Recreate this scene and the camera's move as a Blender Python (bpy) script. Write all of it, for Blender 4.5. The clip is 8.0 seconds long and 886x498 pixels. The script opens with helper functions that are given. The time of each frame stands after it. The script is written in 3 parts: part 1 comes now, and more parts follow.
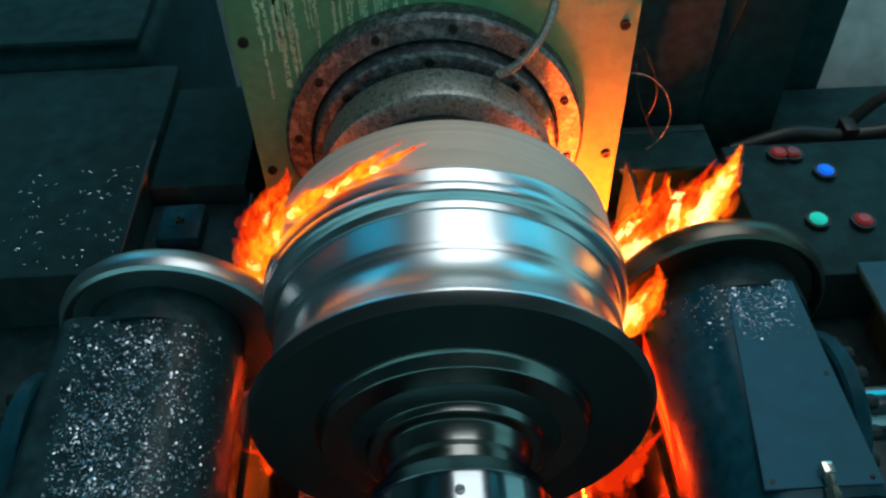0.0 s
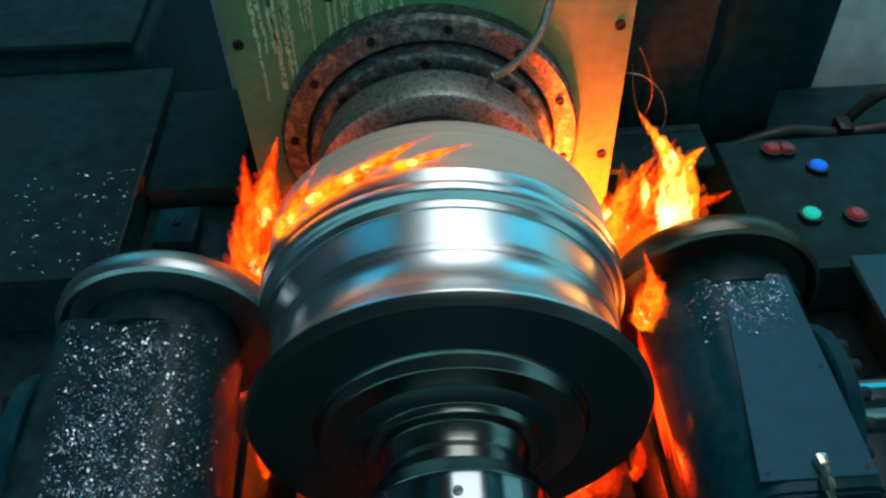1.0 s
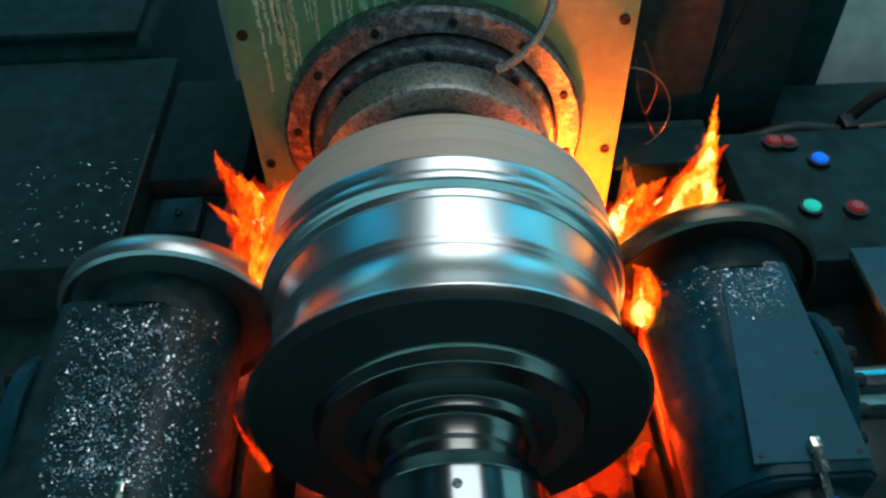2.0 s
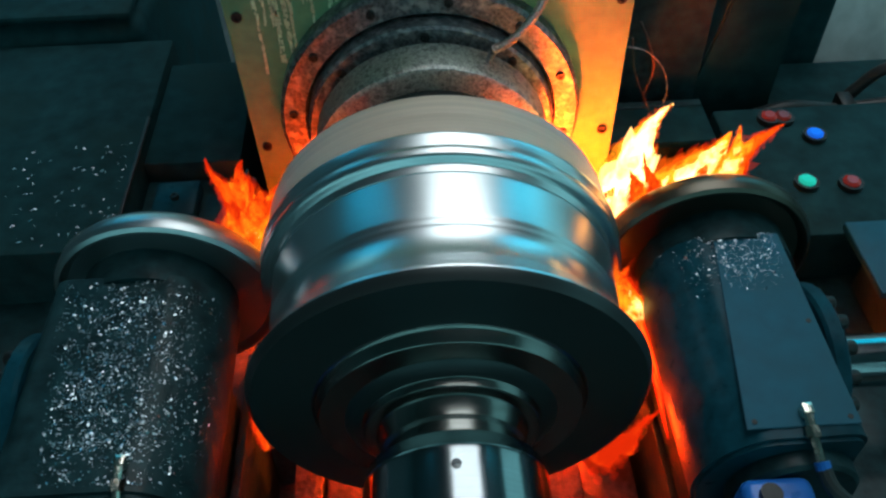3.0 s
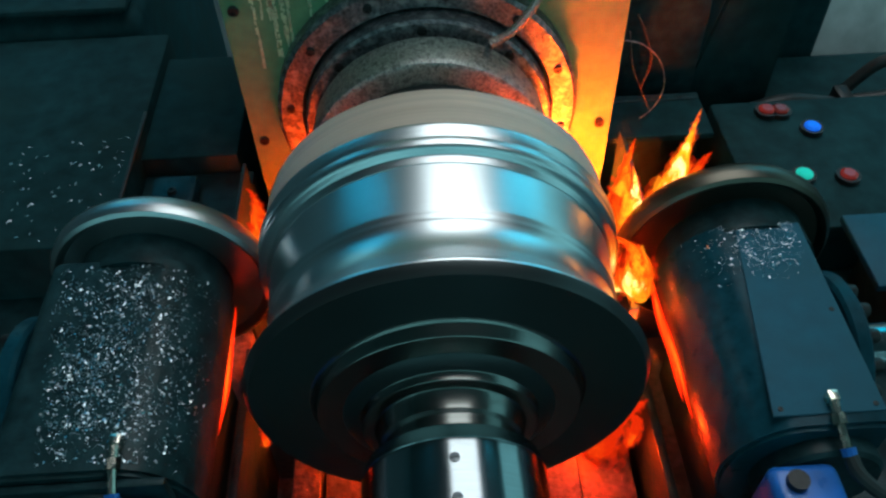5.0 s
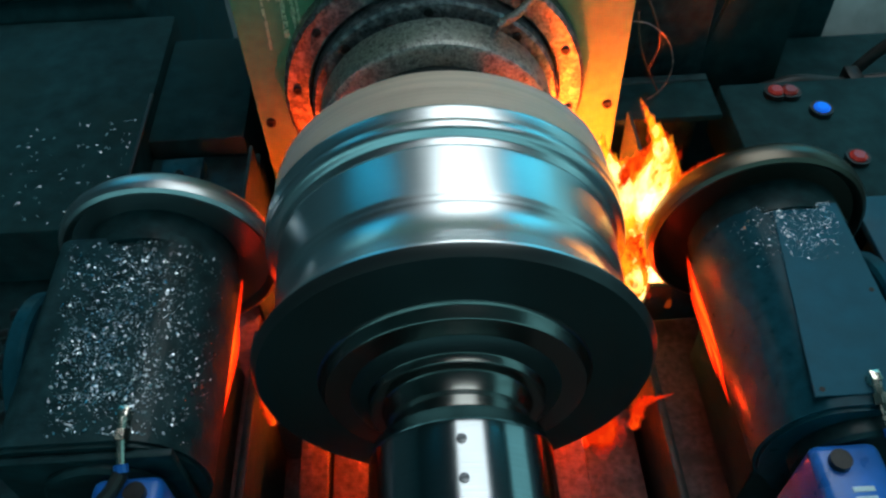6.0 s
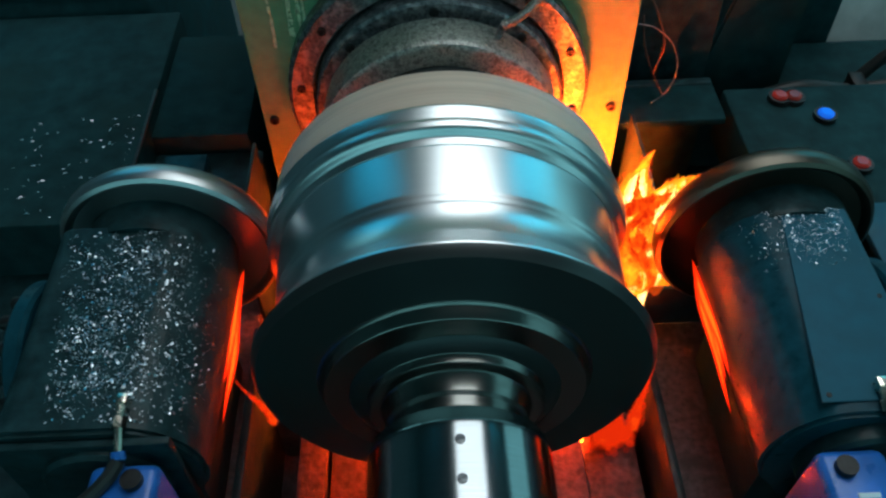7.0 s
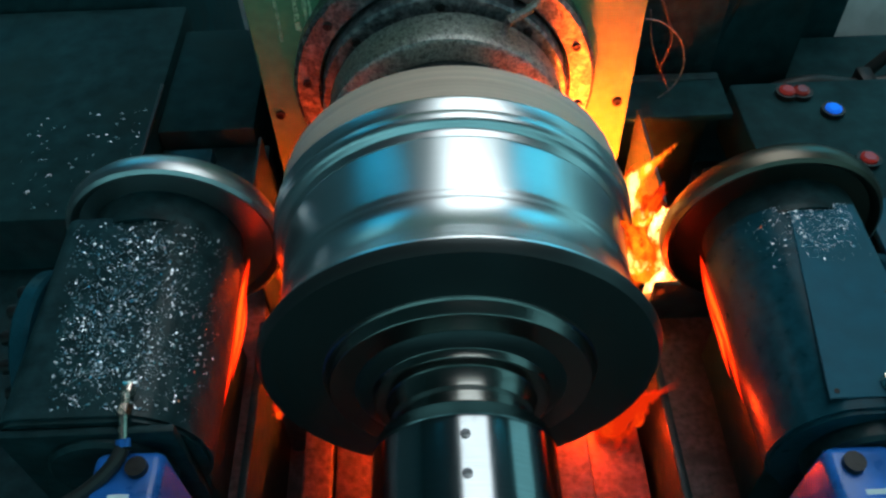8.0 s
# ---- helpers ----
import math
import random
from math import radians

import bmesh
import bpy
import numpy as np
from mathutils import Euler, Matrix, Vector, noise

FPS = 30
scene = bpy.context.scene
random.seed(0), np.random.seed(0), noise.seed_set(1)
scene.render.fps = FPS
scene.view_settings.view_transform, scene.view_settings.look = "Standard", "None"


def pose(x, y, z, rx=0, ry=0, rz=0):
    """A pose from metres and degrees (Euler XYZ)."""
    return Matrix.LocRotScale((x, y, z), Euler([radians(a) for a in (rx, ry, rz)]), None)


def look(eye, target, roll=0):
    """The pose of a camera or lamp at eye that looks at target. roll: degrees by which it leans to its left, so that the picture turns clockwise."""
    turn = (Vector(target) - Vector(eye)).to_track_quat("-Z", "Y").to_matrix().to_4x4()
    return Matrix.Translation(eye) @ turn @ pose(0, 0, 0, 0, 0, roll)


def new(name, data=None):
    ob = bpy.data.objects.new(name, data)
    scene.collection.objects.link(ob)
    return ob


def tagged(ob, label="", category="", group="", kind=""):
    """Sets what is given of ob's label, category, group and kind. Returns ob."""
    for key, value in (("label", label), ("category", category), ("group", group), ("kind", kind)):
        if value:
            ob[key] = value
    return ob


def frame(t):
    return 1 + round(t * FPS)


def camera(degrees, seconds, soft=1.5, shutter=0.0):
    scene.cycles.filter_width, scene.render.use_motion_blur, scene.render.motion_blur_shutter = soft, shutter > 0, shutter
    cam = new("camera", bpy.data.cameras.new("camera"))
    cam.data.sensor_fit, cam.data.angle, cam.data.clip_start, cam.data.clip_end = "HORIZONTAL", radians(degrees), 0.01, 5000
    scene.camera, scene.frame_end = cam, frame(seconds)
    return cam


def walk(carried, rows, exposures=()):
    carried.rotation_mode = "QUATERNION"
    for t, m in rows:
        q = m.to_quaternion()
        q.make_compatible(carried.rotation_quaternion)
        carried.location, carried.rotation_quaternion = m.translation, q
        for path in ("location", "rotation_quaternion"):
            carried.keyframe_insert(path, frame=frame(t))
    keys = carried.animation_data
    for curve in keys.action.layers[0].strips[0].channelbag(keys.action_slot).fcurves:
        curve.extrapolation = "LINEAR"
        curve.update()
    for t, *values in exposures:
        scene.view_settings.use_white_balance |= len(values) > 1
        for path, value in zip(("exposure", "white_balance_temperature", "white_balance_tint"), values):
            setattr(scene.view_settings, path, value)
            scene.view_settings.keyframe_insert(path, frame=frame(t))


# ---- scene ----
cam = camera(57.1, 8.0, soft=2.5, shutter=0.5)
ROWS = [
    (0.0, -1.287, -46.255, -2.007), (0.5, -1.35, -46.348, -2.118), (1.0, -1.631, -46.192, -2.134),
    (2.3, -1.5, -46.9, -1.45), (2.5, -2.019, -47.098, -1.267), (3.0, -1.614, -47.958, -1.952), (3.5, -1.546, -47.987, -2.174),
    (4.0, -1.881, -47.923, -1.855), (4.5, -2.197, -47.778, -1.684), (4.7, -2.04, -48.05, -1.75), (5.8, -1.33, -49.14, -2.4), (6.0, -1.025, -49.604, -2.533),
    (6.5, -0.12, -49.764, -2.752), (7.0, -0.858, -49.59, -1.792), (7.5, -0.331, -49.882, -2.349),
    (8.0, -0.228, -49.932, -2.151),
]
AX = 1.0  # height of the spindle axis over the shop floor
EYE = (-0.0174, -1.0996, AX + 0.866)


def eye_pose(yaw, pitch, roll):
    return pose(*EYE, 0, 0, yaw) @ pose(0, 0, 0, 90 + pitch) @ pose(0, 0, 0, 0, 0, roll)


walk(cam, [(t, eye_pose(a, b, c)) for t, a, b, c in ROWS], exposures=[(0.0, 0.0), (8.0, 0.0)])

# ---- light: a dim hall with a long roof light over the machine and added cold panels ----
# Even teal fill that comes in by the wall openings and lifts dark parts.
world = bpy.data.worlds.new("teal_fill")
scene.world = world
world.use_nodes = True
world.node_tree.nodes["Background"].inputs[0].default_value = (0.25, 0.72, 0.78, 1)
world.node_tree.nodes["Background"].inputs[1].default_value = 0.88


def area(name, where, target, sx, sy, watts, colour):
    lamp = bpy.data.lights.new(name, "AREA")
    lamp.shape, lamp.size, lamp.size_y, lamp.energy, lamp.color = "RECTANGLE", sx, sy, watts, colour
    ob = new(name, lamp)
    ob.matrix_world = look(where, target)
    return ob


area("roof_light", (0.95, 2.05, 4.9), (0.95, 2.05, 0), 2.6, 5.3, 128, (0.86, 0.97, 1.0))
# Unseen blue panels, added and placed to give the rim its blue bands.
area("blue_reflection_panel", (-2.9, 4.9, 4.3), (0, 4.1, 1.0), 3.2, 2.9, 36, (0.0, 0.52, 0.88))
area("blue_reflection_panel", (4.3, 4.9, 3.9), (0, 4.1, 1.0), 2.6, 2.9, 48, (0.0, 0.58, 0.86))


# ---- materials ----
def material(name, colour, rough=0.5, metal=0.0, grain=30.0, vary=0.3, bump=0.1, stretch=(1, 1, 1), dirt=None, dirt_scale=6.0,
             dirt_amount=0.5, rough_vary=0.15, coat=0.0, aniso=0.0, spec=0.5):
    m = bpy.data.materials.new(name)
    m.use_nodes = True
    nt = m.node_tree
    b = nt.nodes["Principled BSDF"]
    tc = nt.nodes.new("ShaderNodeTexCoord")
    mp = nt.nodes.new("ShaderNodeMapping")
    mp.inputs["Scale"].default_value = stretch
    nt.links.new(tc.outputs["Object"], mp.inputs["Vector"])
    fine = nt.nodes.new("ShaderNodeTexNoise")
    fine.inputs["Scale"].default_value = grain
    fine.inputs["Detail"].default_value = 6
    nt.links.new(mp.outputs["Vector"], fine.inputs["Vector"])
    coarse = nt.nodes.new("ShaderNodeTexNoise")
    coarse.inputs["Scale"].default_value = dirt_scale
    coarse.inputs["Detail"].default_value = 5
    nt.links.new(tc.outputs["Object"], coarse.inputs["Vector"])
    ramp = nt.nodes.new("ShaderNodeValToRGB")
    c = colour
    ramp.color_ramp.elements[0].position, ramp.color_ramp.elements[1].position = 0.3, 0.7
    ramp.color_ramp.elements[0].color = (*[v * (1 - vary) for v in c], 1)
    ramp.color_ramp.elements[1].color = (*[min(1, v * (1 + vary)) for v in c], 1)
    nt.links.new(fine.outputs["Fac"], ramp.inputs["Fac"])
    mix = nt.nodes.new("ShaderNodeMix")
    mix.data_type = "RGBA"
    edge = nt.nodes.new("ShaderNodeMapRange")
    edge.inputs["From Min"].default_value, edge.inputs["From Max"].default_value = 0.48, 0.68
    edge.inputs["To Max"].default_value = dirt_amount
    nt.links.new(coarse.outputs["Fac"], edge.inputs["Value"])
    nt.links.new(edge.outputs["Result"], mix.inputs["Factor"])
    nt.links.new(ramp.outputs["Color"], mix.inputs["A"])
    mix.inputs["B"].default_value = (*(dirt or [v * 0.45 for v in c]), 1)
    nt.links.new(mix.outputs["Result"], b.inputs["Base Color"])
    rr = nt.nodes.new("ShaderNodeMapRange")
    rr.inputs["To Min"].default_value, rr.inputs["To Max"].default_value = max(0.03, rough - rough_vary), min(1, rough + rough_vary)
    nt.links.new(fine.outputs["Fac"], rr.inputs["Value"])
    nt.links.new(rr.outputs["Result"], b.inputs["Roughness"])
    bp = nt.nodes.new("ShaderNodeBump")
    bp.inputs["Strength"].default_value, bp.inputs["Distance"].default_value = bump, 0.004
    nt.links.new(fine.outputs["Fac"], bp.inputs["Height"])
    nt.links.new(bp.outputs["Normal"], b.inputs["Normal"])
    b.inputs["Metallic"].default_value = metal
    b.inputs["Coat Weight"].default_value = coat
    b.inputs["Coat Roughness"].default_value = 0.12
    b.inputs["Anisotropic"].default_value = aniso
    b.inputs["Specular IOR Level"].default_value = spec
    return m


def turned(name, colour, rough, ring=260.0, vary=0.12, bump=0.15, metal=1.0, rough_vary=0.08):
    """Metal turned on a lathe: fine rings round the y axis."""
    return material(name, colour, rough, metal, grain=ring, vary=vary, bump=bump, stretch=(0.0006, 1, 0.0006), dirt_scale=9, dirt_amount=0.15,
                    rough_vary=rough_vary)


def glow(name, colour, strength, alpha):
    """Burning gas and added glows: thin, see-through and glowing, torn by a fine noise."""
    m = bpy.data.materials.new(name)
    m.use_nodes = True
    nt = m.node_tree
    nt.nodes.remove(nt.nodes["Principled BSDF"])
    out = nt.nodes["Material Output"]
    em = nt.nodes.new("ShaderNodeEmission")
    em.inputs["Color"].default_value, em.inputs["Strength"].default_value = (*colour, 1), strength
    tr = nt.nodes.new("ShaderNodeBsdfTransparent")
    mix = nt.nodes.new("ShaderNodeMixShader")
    tc = nt.nodes.new("ShaderNodeTexCoord")
    mp = nt.nodes.new("ShaderNodeMapping")
    mp.inputs["Scale"].default_value = (1, 1, 0.45)
    nz = nt.nodes.new("ShaderNodeTexNoise")
    nz.inputs["Scale"].default_value, nz.inputs["Detail"].default_value = 12, 3
    nz.inputs["Distortion"].default_value = 0.8
    mr = nt.nodes.new("ShaderNodeMapRange")
    mr.inputs["From Min"].default_value, mr.inputs["From Max"].default_value = 0.36, 0.6
    mr.inputs["To Min"].default_value, mr.inputs["To Max"].default_value = 0.92 * alpha, alpha
    nt.links.new(tc.outputs["Object"], mp.inputs["Vector"])
    nt.links.new(mp.outputs["Vector"], nz.inputs["Vector"])
    nt.links.new(nz.outputs["Fac"], mr.inputs["Value"])
    nt.links.new(mr.outputs["Result"], mix.inputs["Fac"])
    nt.links.new(tr.outputs[0], mix.inputs[1])
    nt.links.new(em.outputs[0], mix.inputs[2])
    nt.links.new(mix.outputs[0], out.inputs["Surface"])
    return m


def lamp_glass(name, colour, strength):
    m = material(name, colour, 0.2, 0, vary=0.1, bump=0.02)
    b = m.node_tree.nodes["Principled BSDF"]
    b.inputs["Emission Color"].default_value, b.inputs["Emission Strength"].default_value = (*colour, 1), strength
    return m


ALU = turned("spun_aluminium", (0.70, 0.74, 0.76), 0.31, ring=900, bump=0.012, vary=0.05, rough_vary=0.04)
ALU_DULL = turned("dull_hot_aluminium", (0.66, 0.53, 0.44), 0.6, ring=150, bump=0.04, metal=0.25)
DARK_STEEL = turned("dark_turned_steel", (0.045, 0.055, 0.056), 0.36, ring=120, bump=0.03, metal=0.6)
GREY_STEEL = turned("worn_turned_steel", (0.25, 0.25, 0.235), 0.25, ring=160, bump=0.02)
CHROME = turned("ground_steel", (0.36, 0.385, 0.40), 0.14, ring=700, bump=0.02, rough_vary=0.05)
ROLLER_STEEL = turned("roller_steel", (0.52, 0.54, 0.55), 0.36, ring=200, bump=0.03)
# Darker, browner steel colour for the right roller.
ROLLER_WARM = turned("dark_warm_roller_steel", (0.115, 0.10, 0.08), 0.36, ring=200, bump=0.03)
FORGED = material("oily_forged_steel", (0.15, 0.165, 0.18), 0.42, 0.85, grain=200, vary=0.6, bump=0.5, dirt=(0.50, 0.51, 0.51), dirt_scale=70, dirt_amount=0.75)
CHUCK = material("scratched_chuck_steel", (0.46, 0.46, 0.44), 0.46, 0.9, grain=420, vary=0.5, bump=0.12, stretch=(0.8, 1, 0.8), dirt=(0.05, 0.052, 0.052), dirt_scale=120, dirt_amount=0.6)
PLATE = material("green_painted_plate", (0.15, 0.32, 0.17), 0.55, 0.0, grain=55, vary=0.12, bump=0.12, dirt=(0.08, 0.18, 0.09), dirt_scale=5, dirt_amount=0.6, spec=0.25)
PAINT_DARK = material("blue_grey_machine_paint", (0.006, 0.050, 0.072), 0.32, 0.0, grain=60, vary=0.25, bump=0.12, dirt=(0.008, 0.022, 0.026), dirt_scale=7, dirt_amount=0.7, coat=0.03, spec=0.07)
PAINT_LIGHT = material("smooth_blue_grey_paint", (0.008, 0.085, 0.130), 0.5, 0.0, grain=40, vary=0.12, bump=0.05, dirt=(0.010, 0.07, 0.10), dirt_scale=9, dirt_amount=0.5, spec=0.15)
GREASY = material("greasy_black_steel", (0.010, 0.034, 0.039), 0.5, 0.0, grain=45, vary=0.5, bump=0.45, dirt=(0.016, 0.037, 0.041), dirt_scale=12, dirt_amount=0.5, coat=0.10, spec=0.15)
COVER = material("dull_dark_sheet_cover", (0.010, 0.040, 0.045), 0.65, 0.0, grain=25, vary=0.35, bump=0.2, dirt=(0.012, 0.034, 0.033), dirt_scale=5, dirt_amount=0.7, spec=0.06)
BED = material("scaled_cast_iron", (0.085, 0.065, 0.066), 0.6, 0.2, grain=90, vary=0.6, bump=0.7, dirt=(0.035, 0.03, 0.03), dirt_scale=22, dirt_amount=0.8)
RUBBER = material("black_rubber", (0.02, 0.022, 0.022), 0.5, 0, grain=80, vary=0.2, bump=0.1)
BRASS = material("worn_brass_fitting", (0.78, 0.74, 0.64), 0.25, 1.0, grain=90, vary=0.2, bump=0.1)
BLUE = material("blue_enamel", (0.015, 0.17, 0.62), 0.32, 0, grain=40, vary=0.15, bump=0.05, dirt=(0.01, 0.04, 0.14), dirt_scale=9, dirt_amount=0.5)
WHITE_MARK = material("pale_print", (0.62, 0.78, 0.85), 0.5, 0, vary=0.1, bump=0.02)
BRAID = material("braided_steel_hose", (0.40, 0.38, 0.36), 0.38, 0.9, grain=300, vary=0.4, bump=0.6)
BOLT = material("black_bolt", (0.03, 0.03, 0.03), 0.45, 0.6, grain=90, vary=0.3, bump=0.2)
CHIP = material("bright_aluminium_chip", (0.55, 0.64, 0.70), 0.28, 1.0, grain=200, vary=0.2, bump=0.2)
OIL = material("pale_oil_run", (0.60, 0.78, 0.50), 0.12, 0.0, grain=150, vary=0.3, bump=0.2)
PALE_SHEET = material("pale_grey_sheet", (0.44, 0.49, 0.49), 0.5, 0.1, grain=18, vary=0.15, bump=0.05)
FLOOR = material("oily_concrete", (0.05, 0.055, 0.05), 0.6, 0, grain=14, vary=0.35, bump=0.3, dirt=(0.02, 0.022, 0.02), dirt_scale=1.2, dirt_amount=0.8)
WALL = material("dim_hall_wall", (0.10, 0.16, 0.17), 0.8, 0, grain=9, vary=0.15, bump=0.1)
FIRE_RED = glow("flame_red", (1.0, 0.032, 0.003), 3.2, 0.03)
FIRE_ORANGE = glow("flame_orange", (1.0, 0.11, 0.004), 4.4, 0.045)
FIRE_YELLOW = glow("flame_yellow", (1.0, 0.30, 0.010), 6.0, 0.06)
FIRE_WHITE = glow("flame_core", (1.0, 0.56, 0.17), 15.0, 0.08)
# Self-lit shells stand in for fire mirrored in the roller heads.
HEAD_REFLECT = glow("painted_fire_reflection", (1.0, 0.07, 0.004), 7.0, 0.35)
HEAD_REFLECT_RED = glow("painted_red_reflection", (1.0, 0.02, 0.002), 3.0, 0.2)
# Unseen glows added behind the wheel to turn the plate orange.
PLATE_GLOW = glow("hidden_plate_glow", (1.0, 0.058, 0.003), 900.0, 0.8)
SIDE_GLOW = glow("hidden_side_glow", (1.0, 0.055, 0.003), 85.0, 0.8)
FIRE_DIM = glow("dim_red_flame", (1.0, 0.030, 0.003), 20.0, 0.6)
FIRE_DEEP = glow("deep_red_flame", (1.0, 0.040, 0.003), 195.0, 0.6)


# ---- mesh helpers ----
def finish(name, bm, mats, smooth=35):
    me = bpy.data.meshes.new(name)
    bm.normal_update()
    bm.to_mesh(me)
    bm.free()
    for m in mats if isinstance(mats, (list, tuple)) else [mats]:
        me.materials.append(m)
    for p in me.polygons:
        p.use_smooth = True
    me.set_sharp_from_angle(angle=radians(smooth))
    return me


def part(name, bm, mat, parent=None, label="", at=None):
    ob = new(name, finish(name, bm, mat))
    if parent:
        ob.parent = parent
    if at is not None:
        ob.matrix_basis = at
    if label:
        ob["label"] = label
    return ob


def thing(name, label, category, at=None, group="", kind=""):
    ob = new(name)
    ob.empty_display_size = 0.05
    if at is not None:
        ob.matrix_basis = at
    return tagged(ob, label, category, group, kind)


def lathe(profile, seg=96, closed=True):
    """Turns (y, r) pairs round the y axis."""
    bm = bmesh.new()
    rings = []
    for y, r in profile:
        if r < 1e-5:
            rings.append([bm.verts.new((0, y, 0))])
        else:
            rings.append([bm.verts.new((r * math.sin(2 * math.pi * k / seg), y, r * math.cos(2 * math.pi * k / seg))) for k in range(seg)])
    for a, b in zip(rings, rings[1:]):
        for k in range(seg):
            n = (k + 1) % seg
            if len(a) == 1 and len(b) == 1:
                continue
            if len(a) == 1:
                bm.faces.new((a[0], b[n], b[k]))
            elif len(b) == 1:
                bm.faces.new((a[k], a[n], b[0]))
            else:
                bm.faces.new((a[k], a[n], b[n], b[k]))
    bmesh.ops.recalc_face_normals(bm, faces=bm.faces)
    return bm


def box(x0, x1, y0, y1, z0, z1, bevel=0.004, bm=None, seg=2):
    bm2 = bmesh.new()
    bmesh.ops.create_cube(bm2, size=1)
    bmesh.ops.scale(bm2, vec=(x1 - x0, y1 - y0, z1 - z0), verts=bm2.verts)
    bmesh.ops.translate(bm2, vec=((x0 + x1) / 2, (y0 + y1) / 2, (z0 + z1) / 2), verts=bm2.verts)
    if bevel:
        bmesh.ops.bevel(bm2, geom=list(bm2.edges), offset=bevel, segments=seg, affect="EDGES", profile=0.5)
    if bm is None:
        return bm2
    me = bpy.data.meshes.new("tmp")
    bm2.to_mesh(me)
    bm2.free()
    bm.from_mesh(me)
    bpy.data.meshes.remove(me)
    return bm


def prism(outline, y0, y1, bevel=0.003):
    """An (x, z) outline drawn out along y."""
    bm = bmesh.new()
    a = [bm.verts.new((x, y0, z)) for x, z in outline]
    b = [bm.verts.new((x, y1, z)) for x, z in outline]
    bm.faces.new(a)
    bm.faces.new(list(reversed(b)))
    for k in range(len(a)):
        n = (k + 1) % len(a)
        bm.faces.new((a[k], b[k], b[n], a[n]))
    bmesh.ops.recalc_face_normals(bm, faces=bm.faces)
    if bevel:
        ends = [e for e in bm.edges if abs(e.verts[0].co.y - e.verts[1].co.y) < 1e-6]
        bmesh.ops.bevel(bm, geom=ends, offset=bevel, segments=2, affect="EDGES")
    return bm


def hexbolt(r, h):
    """A socket-head screw standing along +z."""
    bm = bmesh.new()
    prof = [(0, 0), (r, 0), (r, h * 0.85), (r * 0.88, h), (r * 0.5, h), (r * 0.5, h * 0.5), (0, h * 0.5)]
    rings = []
    for rr, z in prof:
        rings.append([bm.verts.new((rr * math.cos(k * math.pi / 6), rr * math.sin(k * math.pi / 6), z)) for k in range(12)] if rr else [bm.verts.new((0, 0, z))])
    for a, b in zip(rings, rings[1:]):
        for k in range(12):
            n = (k + 1) % 12
            if len(a) == 1:
                bm.faces.new((a[0], b[k], b[n]))
            elif len(b) == 1:
                bm.faces.new((a[k], a[n], b[0]))
            else:
                bm.faces.new((a[k], a[n], b[n], b[k]))
    bmesh.ops.recalc_face_normals(bm, faces=bm.faces)
    return bm


def tube(path, r, seg=12, ripple=0.0):
    """A round hose along a smooth path through the points; ripple: spiral ribs."""
    pts = [Vector(p) for p in path]
    dense = []
    for i in range(len(pts) - 1):
        p0, p1, p2, p3 = pts[max(i - 1, 0)], pts[i], pts[i + 1], pts[min(i + 2, len(pts) - 1)]
        n = max(6, int((p2 - p1).length / (0.004 if ripple else 0.012)))
        for k in range(n):
            t = k / n
            dense.append(0.5 * (2 * p1 + (p2 - p0) * t + (2 * p0 - 5 * p1 + 4 * p2 - p3) * t * t + (3 * p1 - p0 - 3 * p2 + p3) * t ** 3))
    dense.append(pts[-1])
    bm = bmesh.new()
    prev, up = None, Vector((0.13, 0.2, 0.97))
    for i, p in enumerate(dense):
        d = (dense[min(i + 1, len(dense) - 1)] - dense[max(i - 1, 0)]).normalized()
        u = d.cross(up).normalized()
        v = u.cross(d)
        rr = r * (1 + (ripple if i % 2 else -ripple))
        ring = [bm.verts.new(p + rr * (math.cos(2 * math.pi * k / seg) * u + math.sin(2 * math.pi * k / seg) * v)) for k in range(seg)]
        if prev:
            for k in range(seg):
                n = (k + 1) % seg
                bm.faces.new((prev[k], prev[n], ring[n], ring[k]))
        else:
            bm.faces.new(list(reversed(ring)))
        prev = ring
    bm.faces.new(prev)
    bmesh.ops.recalc_face_normals(bm, faces=bm.faces)
    return bm


AXIS = pose(0, 0, AX)

# ---- hall and machine bed ----
tagged(part("floor", box(-6, 6, -4, 8, -0.1, 0.0, 0), FLOOR), "dark oily concrete shop floor", "floor", kind="structure")


def hall_wall(name, x0, x1, y0, y1, sill=1.3):
    """An unseen added wall; the open band between piers lets fill light in."""
    bm = box(x0, x1, y0, y1, 0, sill, 0)
    box(x0, x1, y0, y1, 4.6, 5.2, 0, bm)
    long_x = x1 - x0 > y1 - y0
    for k in range(5):
        u = k / 4
        if long_x:
            c = x0 + 0.2 + (x1 - x0 - 0.4) * u
            box(c - 0.15, c + 0.15, y0, y1, sill, 4.6, 0, bm)
        else:
            c = y0 + 0.2 + (y1 - y0 - 0.4) * u
            box(x0, x1, c - 0.15, c + 0.15, sill, 4.6, 0, bm)
    tagged(part(name, bm, WALL), "dim grey unseen hall wall, its open band added for fill light", "wall", kind="structure")


hall_wall("wall_north", -6, 6, 8, 8.2)
hall_wall("wall_south", -6, 6, -4.2, -4)
# Nearly closed, to keep the rim's left side dark.
hall_wall("wall_west", -6.2, -6, -4.2, 8.2, 4.5)
hall_wall("wall_east", 6, 6.2, -4.2, 8.2)
tagged(part("ceiling", box(-6.2, 6.2, -4.2, 8.2, 5.2, 5.4, 0), WALL), "dim hall ceiling", "ceiling", kind="structure")


